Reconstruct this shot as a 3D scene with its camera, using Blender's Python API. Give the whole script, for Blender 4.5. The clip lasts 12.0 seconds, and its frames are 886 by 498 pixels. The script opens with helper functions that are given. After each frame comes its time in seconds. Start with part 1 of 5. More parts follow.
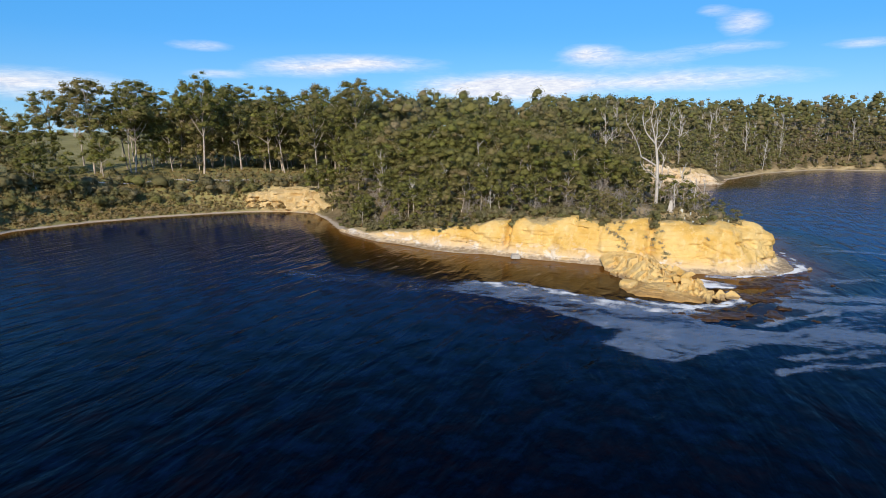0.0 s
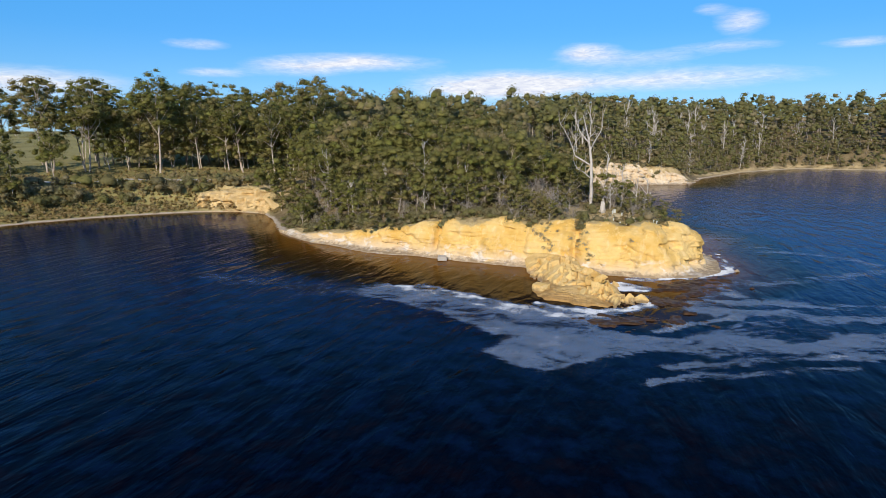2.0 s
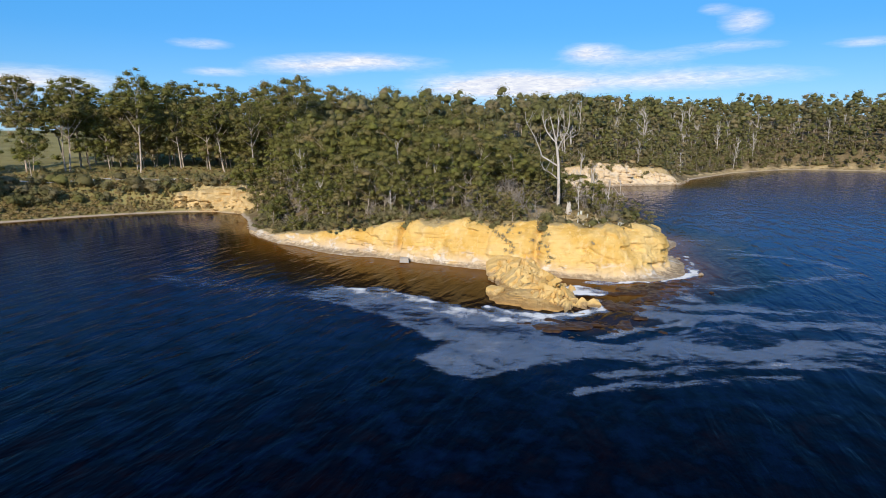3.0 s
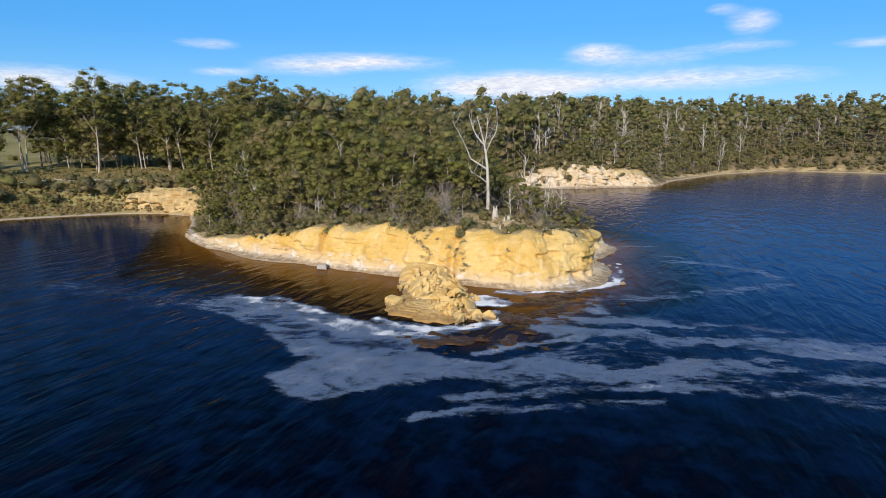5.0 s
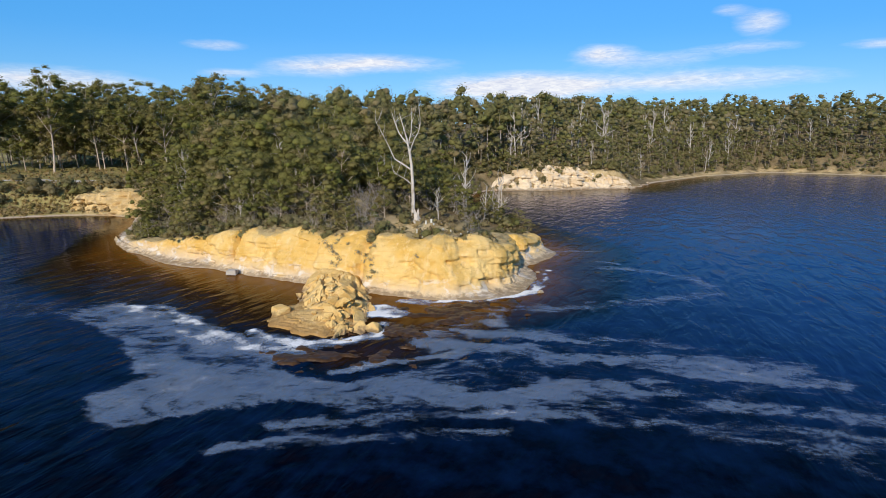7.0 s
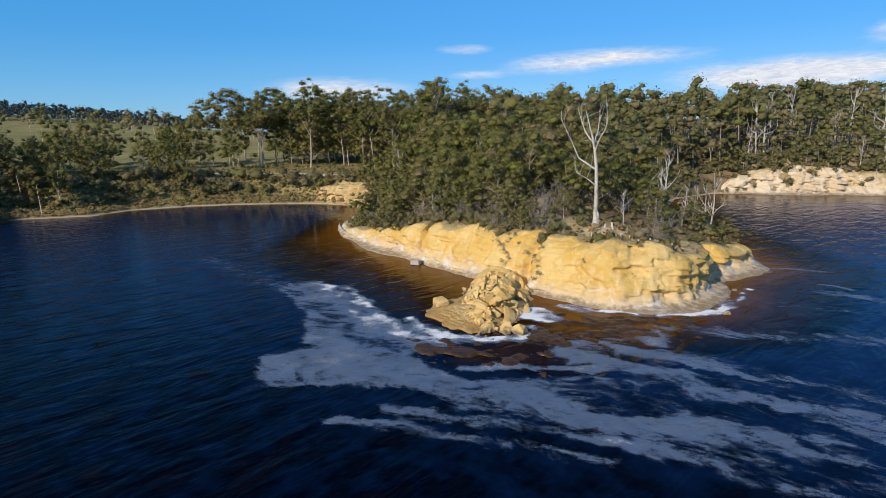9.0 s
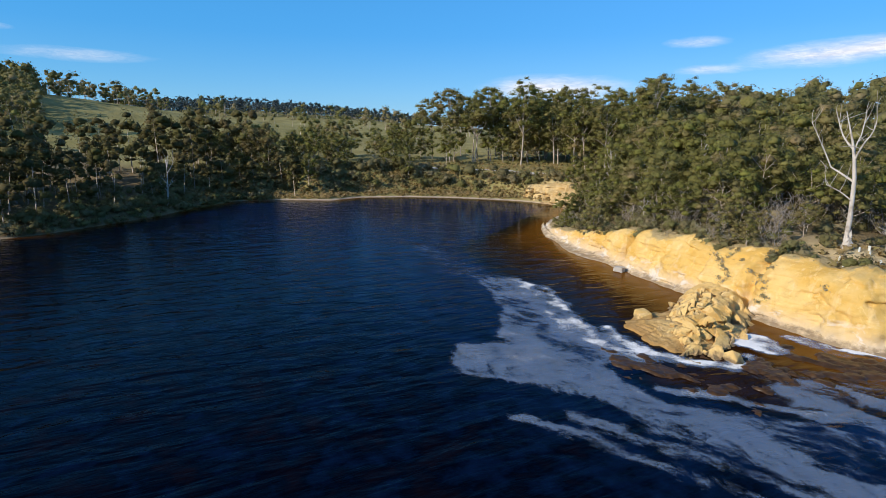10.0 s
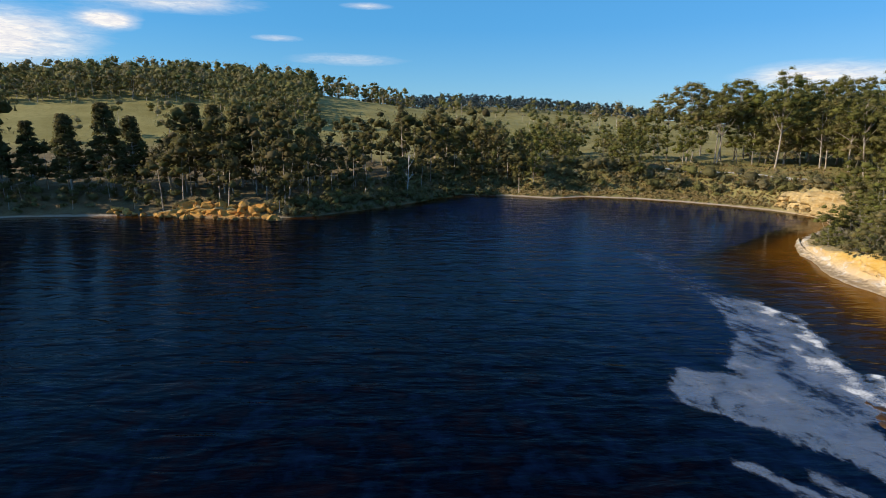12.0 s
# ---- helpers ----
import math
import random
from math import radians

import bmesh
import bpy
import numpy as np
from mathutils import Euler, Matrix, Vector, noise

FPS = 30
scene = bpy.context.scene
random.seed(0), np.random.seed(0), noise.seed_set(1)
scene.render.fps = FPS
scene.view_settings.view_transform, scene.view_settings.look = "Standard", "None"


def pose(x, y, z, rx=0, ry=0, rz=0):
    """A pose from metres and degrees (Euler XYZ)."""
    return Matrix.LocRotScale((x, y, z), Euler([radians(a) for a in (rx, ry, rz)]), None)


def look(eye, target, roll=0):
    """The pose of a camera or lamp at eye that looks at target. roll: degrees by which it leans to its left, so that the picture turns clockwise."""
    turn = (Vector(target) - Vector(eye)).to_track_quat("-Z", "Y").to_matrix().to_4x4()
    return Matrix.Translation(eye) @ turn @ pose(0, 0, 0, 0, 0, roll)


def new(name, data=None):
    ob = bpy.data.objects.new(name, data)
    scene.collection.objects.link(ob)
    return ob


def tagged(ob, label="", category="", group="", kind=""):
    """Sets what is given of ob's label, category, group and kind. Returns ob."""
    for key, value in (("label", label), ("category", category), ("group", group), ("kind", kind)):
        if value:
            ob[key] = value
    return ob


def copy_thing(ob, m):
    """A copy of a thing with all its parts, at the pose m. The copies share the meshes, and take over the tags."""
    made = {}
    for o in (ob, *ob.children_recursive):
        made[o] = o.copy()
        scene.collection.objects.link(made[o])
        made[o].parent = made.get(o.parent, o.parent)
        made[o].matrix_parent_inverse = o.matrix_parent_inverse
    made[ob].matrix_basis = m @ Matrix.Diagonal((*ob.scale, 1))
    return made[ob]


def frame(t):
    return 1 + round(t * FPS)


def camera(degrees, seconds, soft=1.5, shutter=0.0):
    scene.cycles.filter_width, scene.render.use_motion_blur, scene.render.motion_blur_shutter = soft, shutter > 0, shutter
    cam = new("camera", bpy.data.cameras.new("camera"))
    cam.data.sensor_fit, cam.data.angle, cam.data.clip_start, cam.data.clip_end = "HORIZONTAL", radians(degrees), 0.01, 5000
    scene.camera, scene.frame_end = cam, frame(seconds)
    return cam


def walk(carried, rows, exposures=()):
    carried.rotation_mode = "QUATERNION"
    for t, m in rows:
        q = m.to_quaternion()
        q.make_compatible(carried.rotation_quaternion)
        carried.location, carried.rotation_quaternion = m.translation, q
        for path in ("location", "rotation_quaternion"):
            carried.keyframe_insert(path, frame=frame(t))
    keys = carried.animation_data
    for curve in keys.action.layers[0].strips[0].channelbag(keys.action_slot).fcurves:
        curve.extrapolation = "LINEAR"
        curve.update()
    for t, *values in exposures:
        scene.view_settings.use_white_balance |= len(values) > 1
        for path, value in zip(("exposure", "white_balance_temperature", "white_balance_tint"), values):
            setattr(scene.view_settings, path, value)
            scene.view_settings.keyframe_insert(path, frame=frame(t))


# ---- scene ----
cam = camera(77.1, 12.0, 0.85)
PATH = [
    (0, (2.571, -0.389, 14.059), (2.466, 1.568, 13.659), -0.2),
    (0.5, (4.532, 0.075, 14.05), (4.432, 2.032, 13.649), -0.2),
    (1, (6.548, 0.505, 14.038), (6.45, 2.461, 13.635), -0.2),
    (1.5, (8.576, 1.066, 14.031), (8.48, 3.022, 13.627), -0.2),
    (2, (10.701, 1.671, 14.011), (10.605, 3.627, 13.607), -0.2),
    (2.5, (12.928, 2.3, 14.032), (12.826, 4.256, 13.627), -0.1),
    (3, (15.17, 2.97, 14.01), (15.064, 4.926, 13.605), -0.1),
    (5, (24.241, 5.922, 14.193), (24.116, 7.877, 13.788), 0.0),
    (5.5, (26.488, 6.863, 14.085), (26.359, 8.818, 13.682), 0.1),
    (6, (28.711, 7.871, 13.979), (28.578, 9.827, 13.579), 0.1),
    (6.5, (30.873, 8.896, 13.906), (30.738, 10.851, 13.506), 0.1),
    (8.3, (37.35, 11.62, 14.07), (37.11, 13.564, 13.667), -0.4),
    (8.5, (37.657, 11.726, 14.081), (37.36, 13.662, 13.678), -0.5),
    (9, (38.086, 11.797, 14.069), (37.17, 13.528, 13.663), -0.7),
    (9.5, (38.129, 11.734, 14.079), (36.767, 13.142, 13.675), -0.3),
    (10, (38.121, 11.765, 14.23), (36.647, 13.053, 13.82), 0.3),
    (10.5, (38.08, 11.749, 14.46), (36.535, 12.949, 14.044), 0.7),
    (11, (38.138, 11.721, 14.68), (36.505, 12.796, 14.257), 0.8),
    (11.5, (38.119, 11.724, 14.803), (36.388, 12.631, 14.377), 0.7),
    (12, (38.015, 11.712, 14.885), (36.162, 12.331, 14.453), 0.4),
]
walk(cam, [(t, look(eye, target, roll)) for t, eye, target, roll in PATH], exposures=[(0, 0.0, 6500, 10), (6.5, -0.02, 6500, 10), (8.5, -0.18, 6500, 10), (9, -0.13, 6500, 10), (10, 0.04, 6500, 10), (11, 0.22, 6500, 10), (11.5, 0.2, 6750, 10), (12, 0.03, 7200, 10)])

# ---- world, sun and exposure ----
SUN_AZ, SUN_EL = radians(-168), radians(27)
sun = new("sun", bpy.data.lights.new("sun", "SUN"))
sun.data.energy, sun.data.angle, sun.data.color = 5.0, radians(0.6), (1.0, 0.9, 0.75)
sun_from = Vector((math.sin(SUN_AZ) * math.cos(SUN_EL), math.cos(SUN_AZ) * math.cos(SUN_EL), math.sin(SUN_EL)))
sun.matrix_world = look(sun_from * 300, (0, 0, 0))

world = bpy.data.worlds.new("sky")
scene.world = world
world.use_nodes = True
SKY_LEVEL = 0.13


class Net:
    """Short hand for a node tree."""

    def __init__(self, tree):
        self.t = tree
        tree.nodes.clear()

    def node(self, kind, inputs=(), **props):
        n = self.t.nodes.new(kind)
        if "operation" in props:
            n.operation, n.use_clamp = props["operation"], props["use_clamp"]
        if "blend_type" in props:
            n.data_type, n.blend_type, n.clamp_factor = "RGBA", props["blend_type"], True
        if "attribute_name" in props:
            n.attribute_name = props["attribute_name"]
        if "feature" in props:
            n.feature = props["feature"]
        for k, v in dict(inputs).items():
            if isinstance(v, bpy.types.NodeSocket):
                self.t.links.new(v, n.inputs[k])
            else:
                n.inputs[k].default_value = v
        return n

    def math(self, op, a, b=0.0, c=0.0, clamp=False):
        return self.node("ShaderNodeMath", {0: a, 1: b, 2: c}, operation=op, use_clamp=clamp).outputs[0]

    def mix(self, f, a, b, blend="MIX"):
        n = self.node("ShaderNodeMix", blend_type=blend)
        for k, v in ((0, f), (6, a), (7, b)):
            if isinstance(v, bpy.types.NodeSocket):
                self.t.links.new(v, n.inputs[k])
            else:
                n.inputs[k].default_value = v if k == 0 else (*v, 1)[:4]
        return n.outputs[2]

    def ramp(self, f, stops):
        n = self.node("ShaderNodeValToRGB", {0: f})
        el = n.color_ramp.elements
        while len(el) < len(stops):
            el.new(0.5)
        for e, (p, c) in zip(el, stops):
            e.position = p
            e.color = (c, c, c, 1) if isinstance(c, (int, float)) else (*c, 1)
        return n.outputs[0]

    def remap(self, v, a, b, c=0.0, d=1.0):
        n = self.node("ShaderNodeMapRange", {0: v, 1: a, 2: b, 3: c, 4: d})
        return n.outputs[0]

    def noise(self, vec, scale, detail=4.0, rough=0.55, distort=0.0):
        return self.node("ShaderNodeTexNoise", {"Vector": vec, "Scale": scale, "Detail": detail, "Roughness": rough, "Distortion": distort}).outputs[0]

    def stretch(self, vec, s, r=(0, 0, 0)):
        turned = self.node("ShaderNodeMapping", {"Vector": vec, "Rotation": r}).outputs[0] if any(r) else vec
        return self.node("ShaderNodeMapping", {"Vector": turned, "Scale": s}).outputs[0]

    def bump(self, h, strength, dist, under=None):
        n = self.node("ShaderNodeBump", {"Height": h, "Strength": strength, "Distance": dist})
        if under is not None:
            self.t.links.new(under, n.inputs["Normal"])
        return n.outputs[0]


# sky with its clouds: azimuth from +y to +x, elevation, half width, half height (degrees), cover
CLOUDS = [
    (-25.5, 8.0, 2.6, 0.5, 0.5), (-11.0, 6.9, 6.5, 0.7, 0.8), (-17.0, 6.2, 4.5, 0.8, 0.55), (11.0, 7.6, 2.6, 0.7, 0.8), (15.0, 6.8, 6.0, 0.6, 0.45),
    (24.0, 9.4, 1.8, 0.9, 0.75), (21.5, 10.6, 1.4, 0.5, 0.4), (3.5, 4.6, 7.5, 1.1, 1.5), (-38.0, 4.2, 6.0, 1.1, 0.9), (-24.5, 5.6, 2.6, 0.4, 0.55),
    (23.1, 7.5, 4.4, 0.5, 0.4), (32.7, 7.1, 2.4, 0.4, 0.5), (20.0, 4.9, 9.0, 0.9, 0.7), (-110.0, 6.6, 6.5, 1.9, 1.2), (-101.2, 8.5, 1.8, 0.55, 1.3),
    (-87.5, 7.9, 2.2, 0.3, 0.5), (-81.0, 6.2, 6.0, 0.6, 0.4), (-79.0, 11.0, 2.5, 0.3, 0.5), (-98.0, 10.6, 8.0, 1.0, 0.7),
]
w = Net(world.node_tree)
sky = w.node("ShaderNodeTexSky")
sky.sky_type, sky.sun_disc, sky.sun_elevation, sky.sun_rotation = "NISHITA", False, SUN_EL, SUN_AZ % (2 * math.pi)
sky.altitude, sky.air_density, sky.dust_density, sky.ozone_density = 20.0, 1.0, 0.0, 3.0
tint = w.node("ShaderNodeHueSaturation", {"Hue": 0.5, "Saturation": 1.25, "Value": 1.0, "Color": sky.outputs[0]}).outputs[0]
tint = w.mix(1.0, tint, (0.85, 0.96, 1.22), "MULTIPLY")
way = w.node("ShaderNodeTexCoord").outputs["Generated"]
xyz = w.node("ShaderNodeSeparateXYZ", {0: way})
az = w.math("MULTIPLY", w.math("ARCTAN2", xyz.outputs[0], xyz.outputs[1]), 57.2958)
el = w.math("MULTIPLY", w.math("ARCSINE", xyz.outputs[2]), 57.2958)
flat = w.node("ShaderNodeCombineXYZ", {0: w.math("MULTIPLY", az, 0.16), 1: w.math("MULTIPLY", el, 0.75), 2: 0.0}).outputs[0]
soft_n = w.noise(flat, 1.3, 6.0, 0.6, 0.6)
wisp = w.noise(flat, 4.5, 6.0, 0.65, 0.8)
azure = w.mix(w.remap(el, 0.0, 9.0), (1.32, 3.9, 6.85), (0.44, 3.1, 7.1))
tint = w.mix(w.remap(el, 10.0, 38.0, 0.66, 0.0), tint, azure)
# band above the view, added so the water reflects a stronger blue
reflected_blue_band = w.math("MULTIPLY", w.remap(el, 13.0, 22.0, 0.0, 0.7), w.remap(el, 32.0, 52.0, 1.0, 0.0))
tint = w.mix(reflected_blue_band, tint, (0.46, 2.7, 7.0))
tint = w.mix(w.remap(az, -30.0, -80.0, 0.0, 1.0), tint, w.mix(1.0, tint, (0.88, 0.96, 0.93), "MULTIPLY"))
# upper sky out of view, brightened to fill the shaded sides
high = w.mix(1.0, sky.outputs[0], (1.6, 1.38, 1.22), "MULTIPLY")
tint = w.mix(w.remap(el, 32.0, 60.0, 0.0, 0.8), tint, high)
cover = None
for a, e, wa, we, amount in CLOUDS:
    u = w.math("DIVIDE", w.math("SUBTRACT", az, a), wa)
    v = w.math("DIVIDE", w.math("SUBTRACT", el, e), we)
    r2 = w.math("ADD", w.math("MULTIPLY", u, u), w.math("MULTIPLY", v, v))
    g = w.math("MULTIPLY", w.math("EXPONENT", w.math("MULTIPLY", r2, -1.0)), amount)
    cover = g if cover is None else w.math("ADD", cover, g)
broken = w.math("ADD", w.math("MULTIPLY", soft_n, 1.35), w.math("MULTIPLY", wisp, 0.42))
mask = w.math("MULTIPLY", w.remap(w.math("MULTIPLY", cover, broken), 0.12, 0.8), 0.95, clamp=True)
body_tone = w.mix(w.remap(wisp, 0.35, 0.65), (5.4, 5.7, 6.8), (7.8, 7.8, 7.9))
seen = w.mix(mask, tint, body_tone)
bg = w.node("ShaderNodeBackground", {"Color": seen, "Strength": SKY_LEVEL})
w.t.links.new(bg.outputs[0], w.node("ShaderNodeOutputWorld").inputs[0])

# ---- materials ----


def material(name):
    m = bpy.data.materials.new(name)
    m.use_nodes = True
    n = Net(m.node_tree)
    return m, n


def finish(n, color, rough, normal=None, spec=0.4, **more):
    ins = {"Base Color": color if isinstance(color, bpy.types.NodeSocket) else (*color, 1), "Roughness": rough, "Specular IOR Level": spec}
    ins.update(more)
    p = n.node("ShaderNodeBsdfPrincipled", ins)
    if normal is not None:
        n.t.links.new(normal, p.inputs["Normal"])
    out = n.node("ShaderNodeOutputMaterial")
    n.t.links.new(p.outputs[0], out.inputs[0])
    return p, out


def place(n):
    return n.node("ShaderNodeNewGeometry").outputs["Position"]


def attribute(n, name):
    return n.node("ShaderNodeAttribute", attribute_name=name).outputs["Fac"]


def leaf_material(name, dark, light, dry, shared):
    """Foliage: thin, slightly translucent leaves; tone differs from plant to plant and clump to clump."""
    m, n = material(name)
    pos = place(n)
    clump = n.noise(pos, 0.55, 3.0)
    fine = n.node("ShaderNodeNewGeometry").outputs["Random Per Island"]
    tone = attribute(n, "tone")
    col = n.mix(n.remap(clump, 0.3, 0.7), dark, light)
    plant = tone if shared else n.math("FRACT", n.math("ADD", n.node("ShaderNodeObjectInfo").outputs["Random"], n.math("MULTIPLY", tone, 0.3)))
    col = n.mix(n.math("MULTIPLY", n.remap(plant, 0.5, 1.0), 0.95), col, dry)
    fresh = (0.85 * light[0], 1.0 * light[1], 0.6 * light[2])
    col = n.mix(n.math("MULTIPLY", n.remap(n.math("FRACT", n.math("MULTIPLY", plant, 13.7)), 0.6, 1.0), 0.6), col, fresh)
    col = n.mix(n.remap(n.math("FRACT", n.math("MULTIPLY", plant, 7.3)), 0.2, 1, 0.0, 0.5), col, tuple(0.6 * c for c in dark))
    col = n.mix(n.remap(fine, 0, 1, 0.0, 0.12), col, tuple(0.6 * c for c in dark))
    spray = n.noise(pos, 2.6, 4.0, 0.7)
    col = n.mix(n.remap(spray, 0.48, 0.34, 0.0, 0.35), col, tuple(0.4 * c for c in dark))
    col = n.mix(n.remap(spray, 0.54, 0.68, 0.0, 0.4), col, tuple(1.25 * c for c in light))
    p, out = finish(n, col, 0.65, n.bump(spray, 0.45, 0.3), spec=0.16)
    tr = n.node("ShaderNodeBsdfTranslucent", {"Color": n.mix(0.6, col, light)})
    mixed = n.node("ShaderNodeMixShader", {0: 0.44, 1: p.outputs[0], 2: tr.outputs[0]})
    n.t.links.new(mixed.outputs[0], out.inputs[0])
    return m


LEAF = leaf_material("eucalypt_leaves", (0.15, 0.146, 0.046), (0.3, 0.28, 0.085), (0.36, 0.27, 0.14), False)
LEAF_FAR = leaf_material("woodland_leaves", (0.155, 0.148, 0.06), (0.31, 0.285, 0.11), (0.37, 0.29, 0.175), True)
# far ridge leaves: blue of distance haze put into the leaf colour
LEAF_HAZED = leaf_material("hazed_ridge_leaves", (0.06, 0.085, 0.09), (0.1, 0.135, 0.14), (0.12, 0.14, 0.14), True)
# side shore belt and pines: shade put into a darker leaf colour
LEAF_SHADED = leaf_material("shade_darkened_leaves", (0.085, 0.075, 0.03), (0.19, 0.165, 0.056), (0.22, 0.16, 0.075), True)
SHRUB_LEAF = leaf_material("shrub_leaves", (0.18, 0.165, 0.08), (0.33, 0.3, 0.15), (0.4, 0.33, 0.21), False)
SCRUB_LEAF = leaf_material("scrub_leaves", (0.155, 0.14, 0.06), (0.3, 0.268, 0.115), (0.4, 0.32, 0.19), True)
CLIFF_LEAF = leaf_material("saltbush_leaves", (0.27, 0.235, 0.13), (0.43, 0.38, 0.24), (0.47, 0.39, 0.26), True)
GRASS_LEAF = leaf_material("dry_grass", (0.26, 0.19, 0.08), (0.46, 0.35, 0.17), (0.5, 0.39, 0.22), True)


def bark_material(name, a, b, c):
    m, n = material(name)
    pos = place(n)
    streak = n.noise(n.stretch(pos, (6, 6, 0.7)), 1.0, 5.0, 0.6)
    patch = n.noise(pos, 0.8, 3.0)
    col = n.mix(n.remap(streak, 0.3, 0.7), a, b)
    col = n.mix(n.remap(patch, 0.52, 0.7), col, c)
    finish(n, col, 0.85, n.bump(streak, 0.6, 0.04), 0.15)
    return m


BARK = bark_material("smooth_gum_bark", (0.36, 0.29, 0.23), (0.56, 0.48, 0.4), (0.2, 0.15, 0.11))
DEAD_WOOD = bark_material("weathered_dead_wood", (0.4, 0.36, 0.31), (0.56, 0.51, 0.45), (0.26, 0.22, 0.18))
TWIG = bark_material("grey_twigs", (0.27, 0.23, 0.19), (0.4, 0.35, 0.3), (0.18, 0.15, 0.12))


def sandstone(name, main, pale, grey, foot=(-0.2, 0.9), damp=(0.2, 0.13, 0.06)):
    """Layered soft sandstone, grey and wet-stained at the wave line."""
    m, n = material(name)
    pos = place(n)
    z = n.node("ShaderNodeSeparateXYZ", {0: pos}).outputs[2]
    broad = n.noise(pos, 0.28, 4.0, 0.6)
    mid = n.noise(pos, 1.6, 6.0, 0.65)
    strata = n.noise(n.stretch(pos, (0.35, 0.35, 5.0)), 1.0, 5.0, 0.6, 0.4)
    col = n.mix(n.remap(broad, 0.4, 0.6), main, pale)
    col = n.mix(n.math("MULTIPLY", n.remap(n.noise(pos, 0.9, 5.0, 0.7, 0.8), 0.58, 0.72), 0.8), col, tuple(min(0.85, 1.15 * c + 0.06) for c in pale))
    streak = n.noise(n.stretch(pos, (1.6, 1.6, 0.22)), 1.0, 4.0, 0.6)
    col = n.mix(n.math("MULTIPLY", n.remap(streak, 0.55, 0.7), 0.55), col, tuple(min(0.85, 0.9 * c + 0.14) for c in pale))
    col = n.mix(n.math("MULTIPLY", n.remap(strata, 0.56, 0.72), 0.4), col, (0.92 * main[0], 0.78 * main[1], 0.6 * main[2]))
    col = n.mix(n.math("MULTIPLY", n.remap(mid, 0.56, 0.75), 0.4), col, tuple(0.55 * c for c in main))
    rise = n.math("ADD", z, n.math("MULTIPLY", n.math("SUBTRACT", broad, 0.5), 2.2))
    rise = n.math("ADD", rise, n.math("MULTIPLY", n.math("SUBTRACT", mid, 0.5), 1.0))
    col = n.mix(n.remap(rise, foot[0], foot[1], 0.85, 0.0), col, grey)
    chalky = n.math("MULTIPLY", n.remap(n.noise(n.stretch(pos, (0.5, 0.5, 0.9)), 1.0, 4.0, 0.6, 0.5), 0.54, 0.6), n.remap(rise, 0.6, 2.0, 0.8, 0.0))
    col = n.mix(chalky, col, (0.7, 0.64, 0.56) if name == "ochre_sandstone" else pale)
    wet = n.remap(n.math("ADD", z, n.math("MULTIPLY", n.math("SUBTRACT", mid, 0.5), 1.6)), 0.1, 0.42, 0.7, 0.0)
    col = n.mix(wet, col, damp)
    fine = n.noise(pos, 9.0, 6.0, 0.7)
    turf = attribute(n, "turf")
    soil = n.mix(n.remap(mid, 0.35, 0.65), (0.27, 0.2, 0.095), (0.5, 0.38, 0.18))
    col = n.mix(n.remap(n.math("ADD", turf, n.math("MULTIPLY", n.math("SUBTRACT", mid, 0.5), 1.6)), 0.35, 0.7), col, soil)
    rills = n.noise(n.stretch(pos, (2.2, 2.2, 0.5)), 1.0, 4.0, 0.6, 0.3)
    h = n.math("ADD", n.math("MULTIPLY", strata, 0.3), n.math("ADD", n.math("MULTIPLY", fine, 0.45), n.math("MULTIPLY", rills, 0.5)))
    finish(n, col, 0.9, n.bump(h, 1.0, 0.22), 0.2)
    return m


OCHRE = sandstone("ochre_sandstone", (0.64, 0.39, 0.095), (0.72, 0.5, 0.19), (0.6, 0.5, 0.38), (0.1, 1.5))
PALE_ROCK = sandstone("pale_sandstone", (0.56, 0.42, 0.26), (0.68, 0.56, 0.4), (0.45, 0.38, 0.3), (-0.3, 1.2))
SCARP_ROCK = sandstone("sandy_scarp", (0.5, 0.33, 0.13), (0.62, 0.46, 0.23), (0.4, 0.3, 0.18), (-0.3, 0.6))
SHELF_ROCK = sandstone("wet_shelf_sandstone", (0.52, 0.29, 0.08), (0.6, 0.4, 0.16), (0.48, 0.3, 0.12), (0.0, 0.5), (0.34, 0.19, 0.06))
OUTCROP_ROCK = sandstone("fallen_sandstone", (0.6, 0.36, 0.1), (0.68, 0.48, 0.2), (0.52, 0.42, 0.3), (-0.2, 0.5))
RUST_ROCK = sandstone("rust_sandstone", (0.5, 0.22, 0.045), (0.56, 0.31, 0.08), (0.4, 0.3, 0.2), (-0.3, 0.3))


